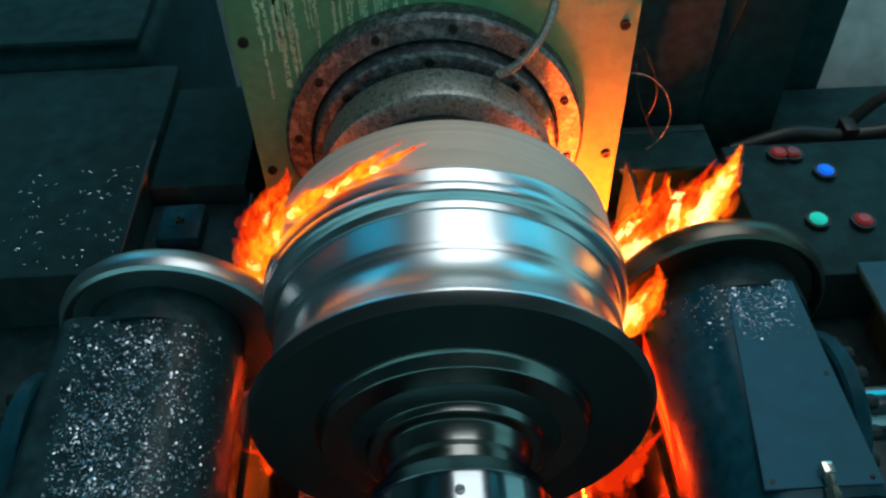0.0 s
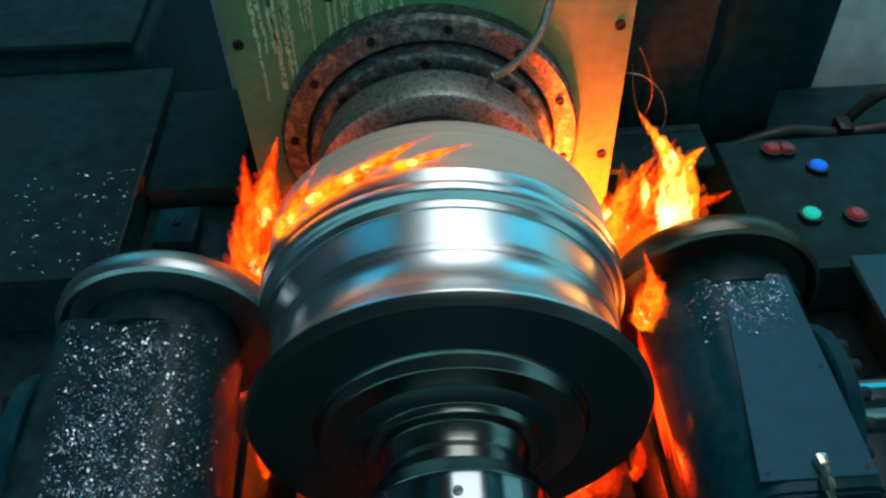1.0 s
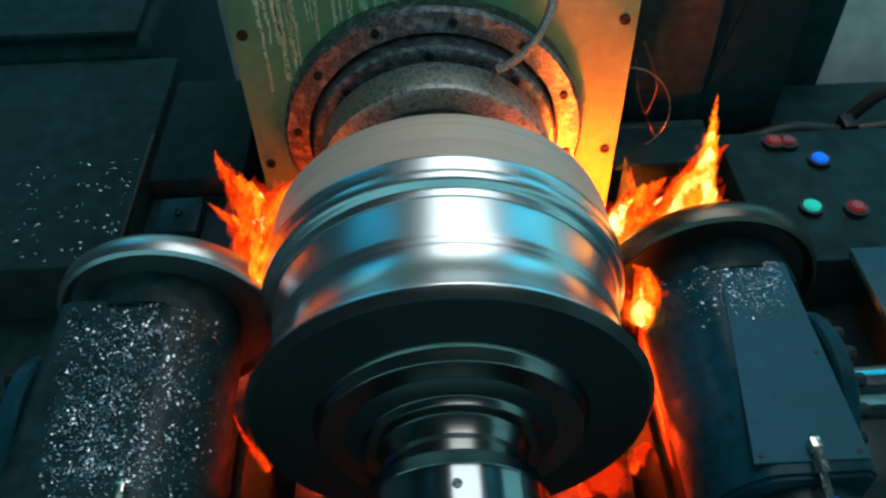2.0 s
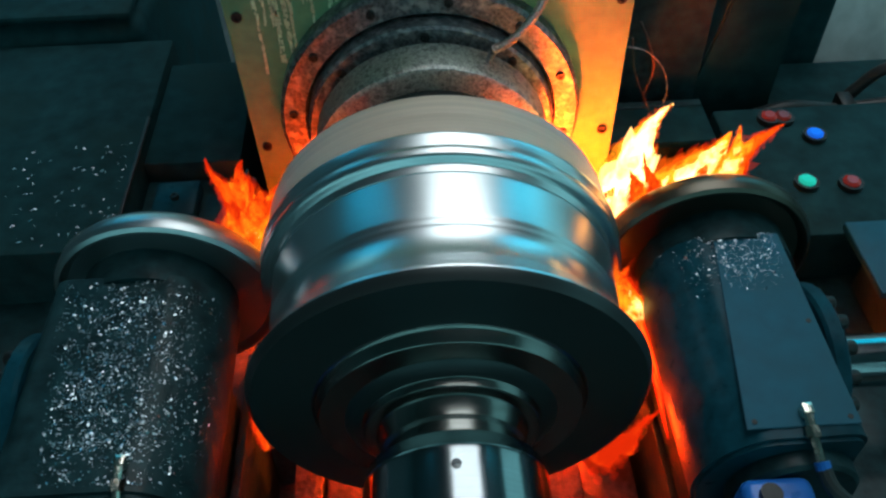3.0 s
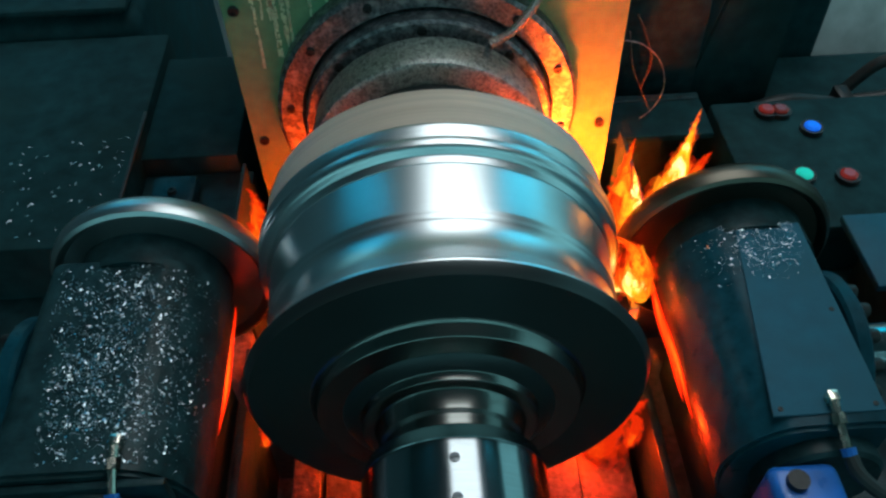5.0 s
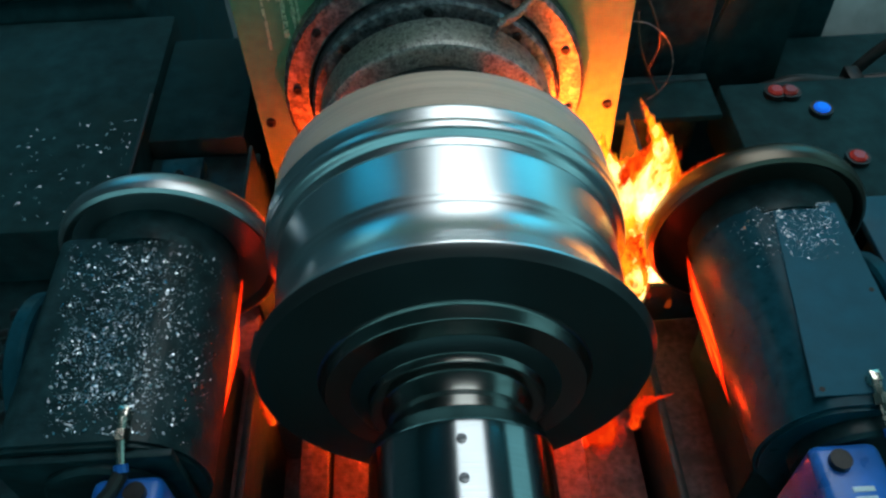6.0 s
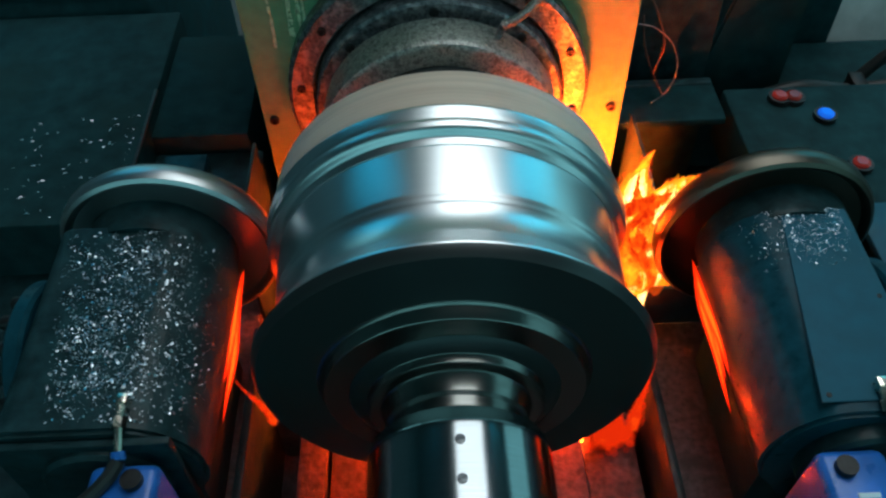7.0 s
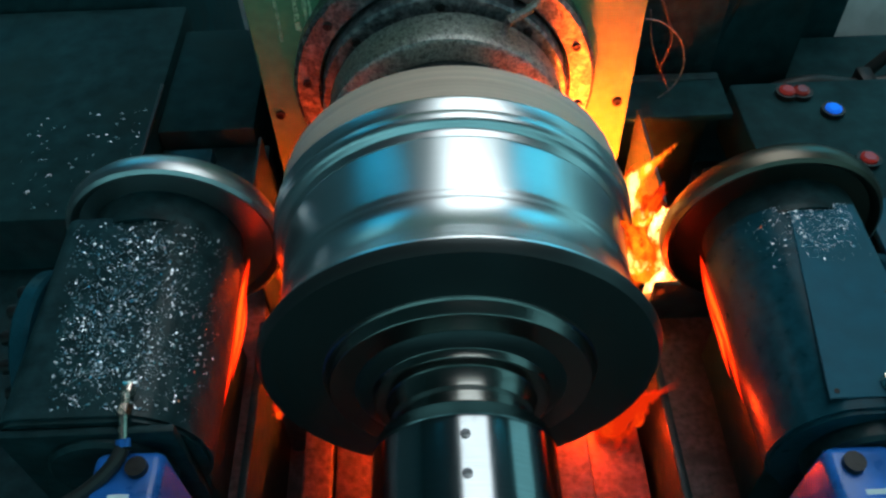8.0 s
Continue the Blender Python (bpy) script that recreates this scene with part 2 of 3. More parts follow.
def machine_bed():
    bed = thing("machine_bed", "scaled cast-iron machine bed glowing red from the fire", "machine bed", pose(0, 0, 0))
    part("base", box(-0.95, 0.95, -1.0, 0.75, 0.0, 0.46, 0.01), BED, bed)
    for x0, x1 in ((-0.47, -0.33), (0.33, 0.47)):
        part("slideway", box(x0, x1, -0.95, -0.05, 0.462, 0.70, 0.006), BED, bed, "scaled cast-iron slideway with dark stains")
    for x0, x1, z in ((-0.25, -0.205, 0.66), (-0.20, -0.13, 0.64), (0.13, 0.205, 0.66), (0.212, 0.30, 0.62)):
        part("guard_plate", box(x0, x1, -0.93, -0.42, 0.462, z, 0.004), BED, bed, "scorched upright guard plate")
    for x0, x1 in ((-0.327, -0.313), (0.313, 0.327)):
        part("divider", box(x0, x1, -0.93, -0.30, 0.462, 0.745, 0.003), GREASY, bed, "black upright divider plate")
    # Black sheets added to keep the hidden glow off bed and covers.
    part("light_block", box(0.12, 0.312, -0.305, -0.295, 0.462, 0.835, 0.003), GREASY, bed, "black sheet added to block the hidden glow")
    part("light_block", box(0.33, 0.47, -0.30, -0.29, 0.702, 0.80, 0.003), GREASY, bed, "black sheet added to block the hidden glow")
    part("side_light_block", box(0.334, 0.340, -0.235, -0.012, 0.462, 0.93, 0.002), GREASY, bed, "thin black sheet added to block glow sideways")
    part("side_light_block", box(-0.331, -0.325, -0.235, -0.012, 0.462, 0.90, 0.002), GREASY, bed, "thin black sheet added to block glow sideways")
    part("cross_rib", box(-0.31, 0.31, -0.40, -0.35, 0.462, 0.60, 0.006), BED, bed)
    return bed


machine_bed()


# ---- headstock with the green plate ----
def headstock():
    h = thing("headstock", "green-painted headstock plate with bolted steel bearing ring", "headstock", pose(0, 0, 0))
    part("housing", box(-0.298, 0.313, 0.032, 0.70, 0.462, 1.62, 0.012), COVER, h, "dark painted headstock housing")
    plate = part("plate", box(-0.305, 0.32, 0.0, 0.03, 0.465, 1.60, 0.003), PLATE, h, "green plate streaked with oil, lit orange by fire")
    for x in (-0.286, 0.299):
        for z in (-0.06, 0.195, 0.45):
            part("bolt", hexbolt(0.0085, 0.006), BOLT, plate, at=pose(x, 0, AX + z, 90))
    for x in (-0.14, 0.14):
        part("bolt", hexbolt(0.0085, 0.006), BOLT, plate, at=pose(x, 0, AX + 0.268, 90))
    ring = part("bearing_ring", lathe([(0.0, 0.247), (-0.028, 0.247), (-0.035, 0.241), (-0.035, 0.207), (-0.030, 0.203), (0.0, 0.203)]), FORGED, h, "oily forged bearing ring", AXIS)
    for k in range(12):
        a = 2 * math.pi * (k + 0.28) / 12
        part("ring_bolt", hexbolt(0.007, 0.005), BOLT, ring, at=pose(0.225 * math.sin(a), -0.035, 0.225 * math.cos(a), 90))
    inner = part("seal_ring", lathe([(0.0, 0.2), (-0.058, 0.2), (-0.062, 0.196), (-0.062, 0.168), (0.0, 0.168)]), FORGED, h, "dark steel seal ring", AXIS)
    for k in range(8):
        a = 2 * math.pi * (k + 0.97) / 8
        part("ring_bolt", hexbolt(0.0075, 0.004), BOLT, inner, at=pose(0.184 * math.sin(a), -0.062, 0.184 * math.cos(a), 90))
    part("chuck", lathe([(0.0, 0.166), (-0.075, 0.166), (-0.078, 0.183), (-0.082, 0.186), (-0.134, 0.187), (-0.142, 0.184), (-0.146, 0.176), (-0.146, 0.02), (-0.146, 0)]), CHUCK, h, "scratched dark steel chuck", AXIS)
    # runs of oil down the plate
    rng = random.Random(5)
    bm = bmesh.new()
    for k in range(44):
        x = -0.265 + 0.24 * rng.random()
        z = 0.30 - 0.5 * abs(x + 0.16) * rng.random() + 0.1 * rng.random()
        low = 0.10 + 0.16 * rng.random()
        while z > low:
            dz = 0.004 + 0.010 * rng.random()
            w = 0.0009 + 0.0016 * rng.random()
            if math.hypot(x, z) > 0.25:
                box(x - w, x + w, -0.0016, 0.0, AX + z - dz, AX + z, 0.0004, bm, 1)
            z -= dz + 0.006 * rng.random() ** 2
            x += rng.uniform(-0.0012, 0.0012)
    part("oil_run", bm, OIL, plate, "pale beaded runs of oil")["kind"] = "stuff"
    return h


headstock()


def spray_hose():
    h = thing("spray_hose", "braided steel coolant hose ending over the chuck", "hose", pose(0, 0, 0))
    part("hose", tube([(0.21, -0.02, AX + 0.36), (0.185, -0.05, AX + 0.30), (0.16, -0.09, AX + 0.245), (0.125, -0.105, AX + 0.205), (0.094, -0.105, AX + 0.185)], 0.0065, 10, 0.10), BRAID, h)
    part("nozzle", tube([(0.094, -0.105, AX + 0.185), (0.086, -0.105, AX + 0.165), (0.080, -0.105, AX + 0.15)], 0.0055, 10), FORGED, h)
    part("clamp", box(0.18, 0.215, -0.032, 0.0, AX + 0.325, AX + 0.345, 0.003), FORGED, h)
    return h


spray_hose()


# ---- spindle with mandrel, rim and pressing disc ----
def spindle():
    s = thing("spindle", "spinning dull mandrel on a dark steel neck", "spindle", AXIS)
    part("neck", lathe([(-0.147, 0.15), (-0.262, 0.15), (-0.262, 0.0)]), DARK_STEEL, s)
    part("mandrel", lathe([(-0.262, 0), (-0.262, 0.205), (-0.266, 0.228), (-0.276, 0.2395), (-0.290, 0.2420), (-0.360, 0.2420), (-0.361, 0.0)], 128), ALU_DULL, s, "dull pinkish-grey mandrel surface")
    return s


SPINDLE = spindle()


def wheel_rim():
    w = thing("wheel_rim", "bright spun aluminium wheel rim being flow-formed", "wheel rim", AXIS)
    part("barrel", lathe([(-0.5625, 0.19), (-0.5625, 0.2440), (-0.559, 0.2444), (-0.556, 0.2428), (-0.551, 0.2394), (-0.5505, 0.2389), (-0.544, 0.2352), (-0.537, 0.2318), (-0.5365, 0.2313),
                          (-0.529, 0.2283), (-0.521, 0.2258), (-0.513, 0.2240), (-0.505, 0.2228), (-0.498, 0.2223), (-0.492, 0.2225), (-0.488, 0.2232), (-0.485, 0.2240), (-0.4845, 0.2244), (-0.480, 0.2250),
                          (-0.476, 0.2255), (-0.4755, 0.2259), (-0.470, 0.2263), (-0.450, 0.2272), (-0.425, 0.2282), (-0.400, 0.2292), (-0.372, 0.2300), (-0.370, 0.20)], 160), ALU, w, "mirror-bright turned barrel with a narrowed waist")
    lip = part("lip", lathe([(-0.394, 0.2275), (-0.393, 0.2302), (-0.390, 0.2316), (-0.384, 0.2328), (-0.3825, 0.2340), (-0.381, 0.2385), (-0.3785, 0.2430), (-0.375, 0.2450), (-0.366, 0.2458), (-0.3645, 0.2452), (-0.3625, 0.2451), (-0.361, 0.2460),
                             (-0.356, 0.2470), (-0.350, 0.2479), (-0.346, 0.2485), (-0.3432, 0.2484), (-0.342, 0.2476), (-0.342, 0.2430), (-0.374, 0.2426)], 160), ALU, w, "freshly rolled bright lip over a rounded groove")
    part("skirt", lathe([(-0.302, 0.2422), (-0.303, 0.2428), (-0.343, 0.2428), (-0.343, 0.2422)], 128), ALU_DULL, lip, "dull pinkish-grey skirt behind the lip")
    return w, lip


RIM, LIP = wheel_rim()


def pressing_disc():
    p = thing("pressing_disc", "dark steel tailstock pressing disc spinning against the rim", "clamping disc", AXIS)
    part("flange", lathe([(-0.563, 0.0), (-0.563, 0.245), (-0.565, 0.2475), (-0.568, 0.2470), (-0.5782999999999999, 0.2400), (-0.5788, 0.2200), (-0.5778, 0.19), (-0.5778, 0.0)], 128), DARK_STEEL, p)
    part("step_ring", lathe([(-0.5778, 0.0), (-0.5778, 0.1680), (-0.5793, 0.1640), (-0.5818, 0.1622), (-0.5942, 0.1594), (-0.5957, 0.1578), (-0.5957, 0.0)], 96), GREY_STEEL, p, "worn stepped ring with a dull shine")
    part("middle_ring", lathe([(-0.5957, 0.0), (-0.5957, 0.1280), (-0.5977, 0.1262), (-0.6005, 0.1200), (-0.6052, 0.1120), (-0.6052, 0.0)], 96), DARK_STEEL, p, "dark tapered ring")
    part("collar", lathe([(-0.6052, 0.0), (-0.6052, 0.1080), (-0.6062, 0.1070), (-0.6144, 0.1050), (-0.6154, 0.1036), (-0.6160, 0.0905), (-0.6180, 0.0888), (-0.6377, 0.0845), (-0.6387, 0.0832), (-0.6417, 0.080), (-0.6619, 0.078), (-0.6619, 0)], 96), GREY_STEEL, p, "polished grooved steel collar")
    return p


DISC = pressing_disc()


def tailstock():
    t = thing("tailstock_quill", "polished steel tailstock quill with set screws", "quill", AXIS)
    part("sleeve", lathe([(-0.6619, 0.0), (-0.6619, 0.090), (-0.6639, 0.0968), (-0.6669, 0.1005), (-0.6830, 0.1047), (-0.6840, 0.1050), (-0.6848, 0.1044), (-0.6856, 0.1055), (-0.6880, 0.1059), (-1.02, 0.1059), (-1.02, 0.0)], 128), CHROME, t, "mirror-ground steel sleeve")
    for y in (-0.708, -0.751):
        part("set_screw", hexbolt(0.0055, 0.0014), FORGED, t, "small worn set screw", pose(0, y, 0.1055))
    part("support", box(-0.16, 0.16, -1.0, -0.96, -0.54, -0.09, 0.008), GREASY, t, "dark tailstock support")
    return t


tailstock()


# ---- roller heads ----
def body_outline(side):
    """Cross-section of a roller head: flat on top, well rounded on the wheel's side. Local x points outwards; the left head is broader."""
    w = 0.042 if side < 0 else 0.0
    pts = []
    for a in range(232, 89, -8):
        pts.append((-0.02 + 0.082 * math.cos(radians(a)), 0.10 * math.sin(radians(a))))
    for a in range(90, -1, -15):
        pts.append((0.058 + w + 0.022 * math.cos(radians(a)), 0.078 + 0.022 * math.sin(radians(a))))
    pts += [(0.080 + w, -0.115), (-0.05, -0.115)]
    return [(side * x, z) for x, z in pts]


def roller_head(side, label, steel, body_mat):
    """A forming roller on its head. Its origin is the roller's centre; the head lies towards -y."""
    h = thing("roller_head", label, "roller head")
    prof = [(-0.008, 0.0), (-0.008, 0.140), (-0.015, 0.1445), (-0.018, 0.150), (-0.014, 0.1555), (-0.006, 0.158), (0.008, 0.157), (0.020, 0.150), (0.034, 0.135), (0.052, 0.10), (0.052, 0.0)]
    roller = part("roller", lathe(prof, 96), steel, h, "spinning forming roller with a rounded worn edge")
    part("neck", lathe([(-0.008, 0.108), (-0.06, 0.108), (-0.06, 0.0)], 64), GREASY, h, "greasy roller neck", pose(side * 0.012, 0, 0))
    part("body", prism(body_outline(side), -0.36, -0.045, 0.005), body_mat, h)
    if side > 0:
        cut = prism([(-0.016, 0.052), (0.072, 0.052), (0.072, 0.343), (-0.058, 0.343)], 0.1002, 0.1022, 0.0008)
        bmesh.ops.transform(cut, matrix=Matrix(((1, 0, 0, 0), (0, 0, -1, 0), (0, 1, 0, 0), (0, 0, 0, 1))), verts=cut.verts)
        bmesh.ops.recalc_face_normals(cut, faces=cut.faces)
        part("top_plate", cut, PAINT_LIGHT, h, "smooth blue-grey top plate")
        for x, y in ((-0.047, -0.334), (0.062, -0.334), (0.062, -0.20)):
            part("plate_screw", hexbolt(0.0032, 0.0012), BOLT, h, at=pose(x, y, 0.1022))
    else:
        part("end_band", box(-0.122, 0.082, -0.372, -0.361, -0.10, 0.088, 0.003), GREASY, h, "dark end band")
    part("front_collar", lathe([(-0.36, 0.075), (-0.377, 0.075), (-0.382, 0.07), (-0.382, 0.0)], 48), GREASY, h, "dark front collar", pose(side * 0.01, 0, 0.005))
    part("saddle_foot", box(min(side * -0.06, side * 0.13), max(side * -0.06, side * 0.13), -0.32, -0.06, -0.25, -0.116, 0.006), GREASY, h, "dark cross-slide foot")
    # flange of the pushing cylinder, with its ring of screws and its rod
    edge = side * (0.123 if side < 0 else 0.081)
    flange = part("cylinder_flange", lathe([(0.0, 0.0), (0.0, 0.105), (0.004, 0.11), (0.020, 0.11), (0.024, 0.105), (0.024, 0.0)], 64), PAINT_DARK, h, "round bolted cylinder flange", pose(edge, -0.19, -0.01, 0, 0, -90 * side))
    for k in range(16):
        a = 2 * math.pi * k / 16
        part("flange_screw", hexbolt(0.0095, 0.014), BOLT, flange, at=pose(0.092 * math.sin(a), 0.024, 0.092 * math.cos(a), -90))
    if side > 0:
        part("rod", lathe([(0.024, 0.0), (0.024, 0.036), (0.60, 0.036), (0.60, 0.0)], 48), CHROME, h, "bright piston rod", pose(edge, -0.19, -0.01, 0, 0, -90 * side))
    # oil fitting, hose and blue valve
    fx = 0.028 if side < 0 else 0.012
    fit = part("hose_fitting", tube([(0, 0, 0), (0, -0.016, -0.004)], 0.0055, 10), BRASS, h, "slim brass hose fitting", pose(fx, -0.33, 0.110))
    part("fitting_nut", tube([(0, -0.016, -0.004), (0, -0.028, -0.007)], 0.0085, 6), BRASS, fit)
    part("fitting_stem", tube([(0, -0.028, -0.007), (0.002, -0.052, -0.016)], 0.005, 10), BRASS, fit)
    part("blue_ring", tube([(0.002, -0.052, -0.016), (0.003, -0.060, -0.02)], 0.0082, 10), BLUE, fit, "blue hose ring")
    part("hose", tube([(0.003, -0.060, -0.02), (side * 0.012, -0.082, -0.030), (side * 0.050, -0.105, -0.048), (side * 0.12, -0.122, -0.075), (side * 0.24, -0.130, -0.115)], 0.0085, 10), RUBBER, fit, "black rubber hose")
    part("fitting_base", box(-0.006, 0.006, -0.004, 0.010, -0.012, 0.006, 0.002), BRASS, fit)
    v = part("valve", box(min(side * -0.072, side * 0.008), max(side * -0.072, side * 0.008), -0.475, -0.384, -0.20, 0.072, 0.012, None, 3), BLUE, h, "blue enamelled hydraulic valve")
    part("valve_cap", tube([(0, 0, 0), (0, 0, 0.010)], 0.012, 20), BOLT, v, "round black cap", pose(side * -0.045, -0.408, 0.071))
    for k in range(3):
        part("printed_bar", box(-0.012, 0.012, -0.003, 0.003, 0.0, 0.0012, 0.0004), WHITE_MARK, v, "pale unreadable print", pose(side * -0.03, -0.440 - 0.011 * k, 0.0718))
    return h, roller


def chips(name, side, n, x0, x1, y0, y1, seed, label, fade=0.5, size=0.85, lift=0.0):
    """Loose aluminium shavings lying on a roller head."""
    rng = random.Random(seed)
    bm = bmesh.new()
    for k in range(n):
        y = y0 + (y1 - y0) * rng.random()
        x = rng.gauss((x0 + x1) / 2, (x1 - x0) / 3.6)
        far = (0.108 + 0.16 * (y + 0.06)) if side < 0 else 0.062
        if not -0.097 < x < far:
            continue
        clump = noise.noise(Vector((x * 45, y * 45, seed))) + 0.6 * noise.noise(Vector((x * 16, y * 16, seed + 9)))
        if clump < rng.uniform(-0.95, 0.65) or rng.random() < 1.1 * abs((y - y0) / (y1 - y0) - fade):
            continue
        if x < -0.02:
            u = min(0.97, (-0.02 - x) / 0.082)
            z, tilt = 0.10 * math.sqrt(1 - u * u), -math.asin(u)
        else:
            z, tilt = 0.100 + lift, 0.0
        s = size * 0.0004 + size * 0.0011 * rng.random() ** 2 + (size * 0.0014 if rng.random() < 0.07 else 0)
        m = pose(side * x, y, z + 0.0012) @ Matrix.Rotation(side * tilt, 4, "Y") @ Euler((rng.gauss(0, 0.34), rng.gauss(0, 0.34), rng.random() * 6.3)).to_matrix().to_4x4()
        q = [(-s * 1.6, -s * 0.6, 0), (0, -s * 0.8, s * 0.5), (s * 1.6, -s * 0.4, 0), (s * 1.4, s * 0.5, 0.0003), (0, s * 0.7, s * 0.6), (-s * 1.5, s * 0.6, 0.0003)]
        v = [bm.verts.new(m @ Vector(p)) for p in q]
        bm.faces.new((v[0], v[1], v[4], v[5]))
        bm.faces.new((v[1], v[2], v[3], v[4]))
    return tagged(part(name, bm, CHIP), label, "metal shavings", kind="stuff")


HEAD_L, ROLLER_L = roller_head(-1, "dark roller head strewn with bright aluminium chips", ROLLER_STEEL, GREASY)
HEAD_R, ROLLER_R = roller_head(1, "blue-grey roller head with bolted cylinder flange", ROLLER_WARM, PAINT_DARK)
CHIPS_L = chips("aluminium_chips", -1, 12500, -0.110, 0.108, -0.348, -0.06, 3, "bright aluminium chips strewn over the dark head", 0.45, 0.66)
CHIPS_R = chips("aluminium_chips", 1, 5000, -0.05, 0.080, -0.16, -0.05, 4, "fine aluminium chips at the head's end", 0.95, 0.5, 0.0022)


# ---- saddles, covers and the lamp console ----
def saddle(side, label):
    s = thing("saddle", label, "machine saddle", pose(0, 0, 0))
    X = lambda a, b: (min(side * a, side * b), max(side * a, side * b))
    part("slide", box(*X(0.50, 1.0), -0.80, 0.0, 0.47, 0.74, 0.008), GREASY, s, "greasy black slide")
    part("wiper_strip", box(*X(0.485, 0.498), -0.80, 0.0, 0.60, 0.72, 0.002), RUBBER, s, "black rubber wiper strip")
    return s


saddle(-1, "greasy black machine saddle")
SADDLE_R = saddle(1, "greasy black saddle carrying the lamp console")


def console():
    c = thing("lamp_console", "dark console with blue, green and red push-button lamps", "control console", pose(0, 0, 0))
    part("top", box(0.548, 1.0, -0.24, 0.10, 0.742, 0.86, 0.008), COVER, c)
    for x, y, colour, s in ((0.646, 0.060, (0.30, 0.025, 0.02), 0.15), (0.672, 0.058, (0.20, 0.02, 0.015), 0.1), (0.714, 0.004, (0.01, 0.16, 0.95), 0.4), (0.655, -0.120, (0.02, 0.65, 0.50), 0.35), (0.731, -0.128, (0.30, 0.025, 0.02), 0.15)):
        b = part("button", lathe([(0, 0.0), (0, 0.015), (0.006, 0.015), (0.0095, 0.010), (0.0095, 0.0)], 24), lamp_glass("button_lamp", colour, s), c, "lit push button", pose(x, y, 0.866, 90))
        part("bezel", lathe([(-0.006, 0.021), (0.004, 0.021), (0.004, 0.0155), (-0.006, 0.0155)], 24), BOLT, b)
    part("end_plate", box(0.66, 0.80, -0.40, -0.25, 0.885, 0.90, 0.003), PAINT_LIGHT, c, "smooth blue-grey end plate")
    part("end_post", box(0.72, 0.80, -0.39, -0.26, 0.742, 0.884, 0.003), GREASY, c)
    return c


CONSOLE = console()


def covers():
    c = thing("left_cover", "dull dark sheet-metal machine cover", "machine cover", pose(0, 0, 0))
    part("top", box(-1.6, -0.545, -0.16, 0.46, 0.0, 0.868, 0.008), COVER, c)
    part("step", box(-0.542, -0.36, 0.07, 0.39, 0.0, 0.85, 0.005), COVER, c, "lower sheet-metal step")
    part("trough", box(-0.542, -0.335, -0.16, 0.067, 0.464, 0.81, 0.005), GREASY, c, "greasy trough beside the headstock")
    part("edge_strip", box(-0.549, -0.543, -0.16, 0.185, 0.8685, 0.874, 0.0015), BOLT, c, "worn steel edge strip")
    part("rear_panel", box(-0.542, -0.37, 0.395, 0.46, 0.0, 0.80, 0.006), GREASY, c)
    rng = random.Random(8)
    bm = bmesh.new()
    for k in range(80):
        x, y, w = -0.56 - 0.22 * rng.random() ** 1.5, -0.15 + 0.27 * rng.random(), 0.0006 + 0.0014 * rng.random()
        m = pose(x, y, 0.8692, 0, 0, 360 * rng.random())
        v = [bm.verts.new(m @ Vector(q)) for q in ((-2 * w, -w * 0.5, 0), (0, -w * 0.6, w * 0.7), (2 * w, -w * 0.3, 0), (2 * w, w * 0.3, 0), (0, w * 0.5, w * 0.8), (-2 * w, w * 0.5, 0))]
        bm.faces.new((v[0], v[1], v[4], v[5]))
        bm.faces.new((v[1], v[2], v[3], v[4]))
    tagged(part("aluminium_chips", bm, CHIP), "few aluminium chips scattered on the dark cover", "metal shavings", kind="stuff")
    b = thing("stop_block", "dark steel stop block in the cover's trough", "stop block", pose(0, 0, 0))
    part("block", box(-0.51, -0.43, -0.06, 0.03, 0.811, 0.842, 0.006), PAINT_DARK, b)
    part("clamp_screw", hexbolt(0.008, 0.008), BOLT, b, at=pose(-0.47, -0.015, 0.8415))
    d = thing("rear_cabinet", "dark rounded cabinet behind the machine", "cabinet", pose(0, 0, 0))
    part("case", box(-1.15, -0.62, 0.47, 1.2, 0.0, 0.90, 0.05, None, 4), COVER, d)
    part("lid", box(-1.14, -0.63, 0.48, 1.19, 0.904, 0.925, 0.01), COVER, d, "dull flat lid")
    e = thing("right_cover", "dark sheet-metal cover beside the headstock", "machine cover", pose(0, 0, 0))
    part("ledge", box(0.325, 0.535, 0.045, 0.148, 0.845, 0.86, 0.003), COVER, e, "narrow ledge over a dark recess")
    part("recess_back", box(0.325, 0.535, 0.15, 0.17, 0.462, 0.86, 0.003), GREASY, e)
    part("back_sheet", box(0.325, 0.56, 0.26, 0.28, 0.0, 1.25, 0.004), GREASY, e)
    part("panel", prism([(0.50, -0.5), (0.74, -0.5), (0.74, 0.1), (0.62, 0.1)], 0.285, 0.60, 0.004), COVER, e, at=pose(0, 0, AX))
    r = thing("rear_unit", "dark machine unit behind the console", "machine unit", pose(0, 0, 0))
    part("case", box(0.745, 1.40, 0.28, 0.47, 0.0, 0.72, 0.02, None, 3), COVER, r)
    part("tower", box(0.745, 0.93, 0.48, 0.75, 0.0, 1.15, 0.015, None, 3), COVER, r, "dark upright casing")
    part("pipe", tube([(0.62, 0.20, 0.76), (0.74, 0.21, 0.79), (0.86, 0.22, 0.77), (1.0, 0.20, 0.80), (1.15, 0.22, 0.78)], 0.016, 12), RUBBER, r, "black rubber pipe")
    part("pipe", tube([(0.80, 0.24, 0.62), (0.90, 0.25, 0.80), (0.96, 0.24, 0.86), (1.04, 0.25, 0.79), (1.12, 0.26, 0.62)], 0.013, 12), RUBBER, r, "black rubber pipe")
    part("pipe_clip", box(0.855, 0.885, 0.20, 0.245, 0.70, 0.80, 0.004), BOLT, r)
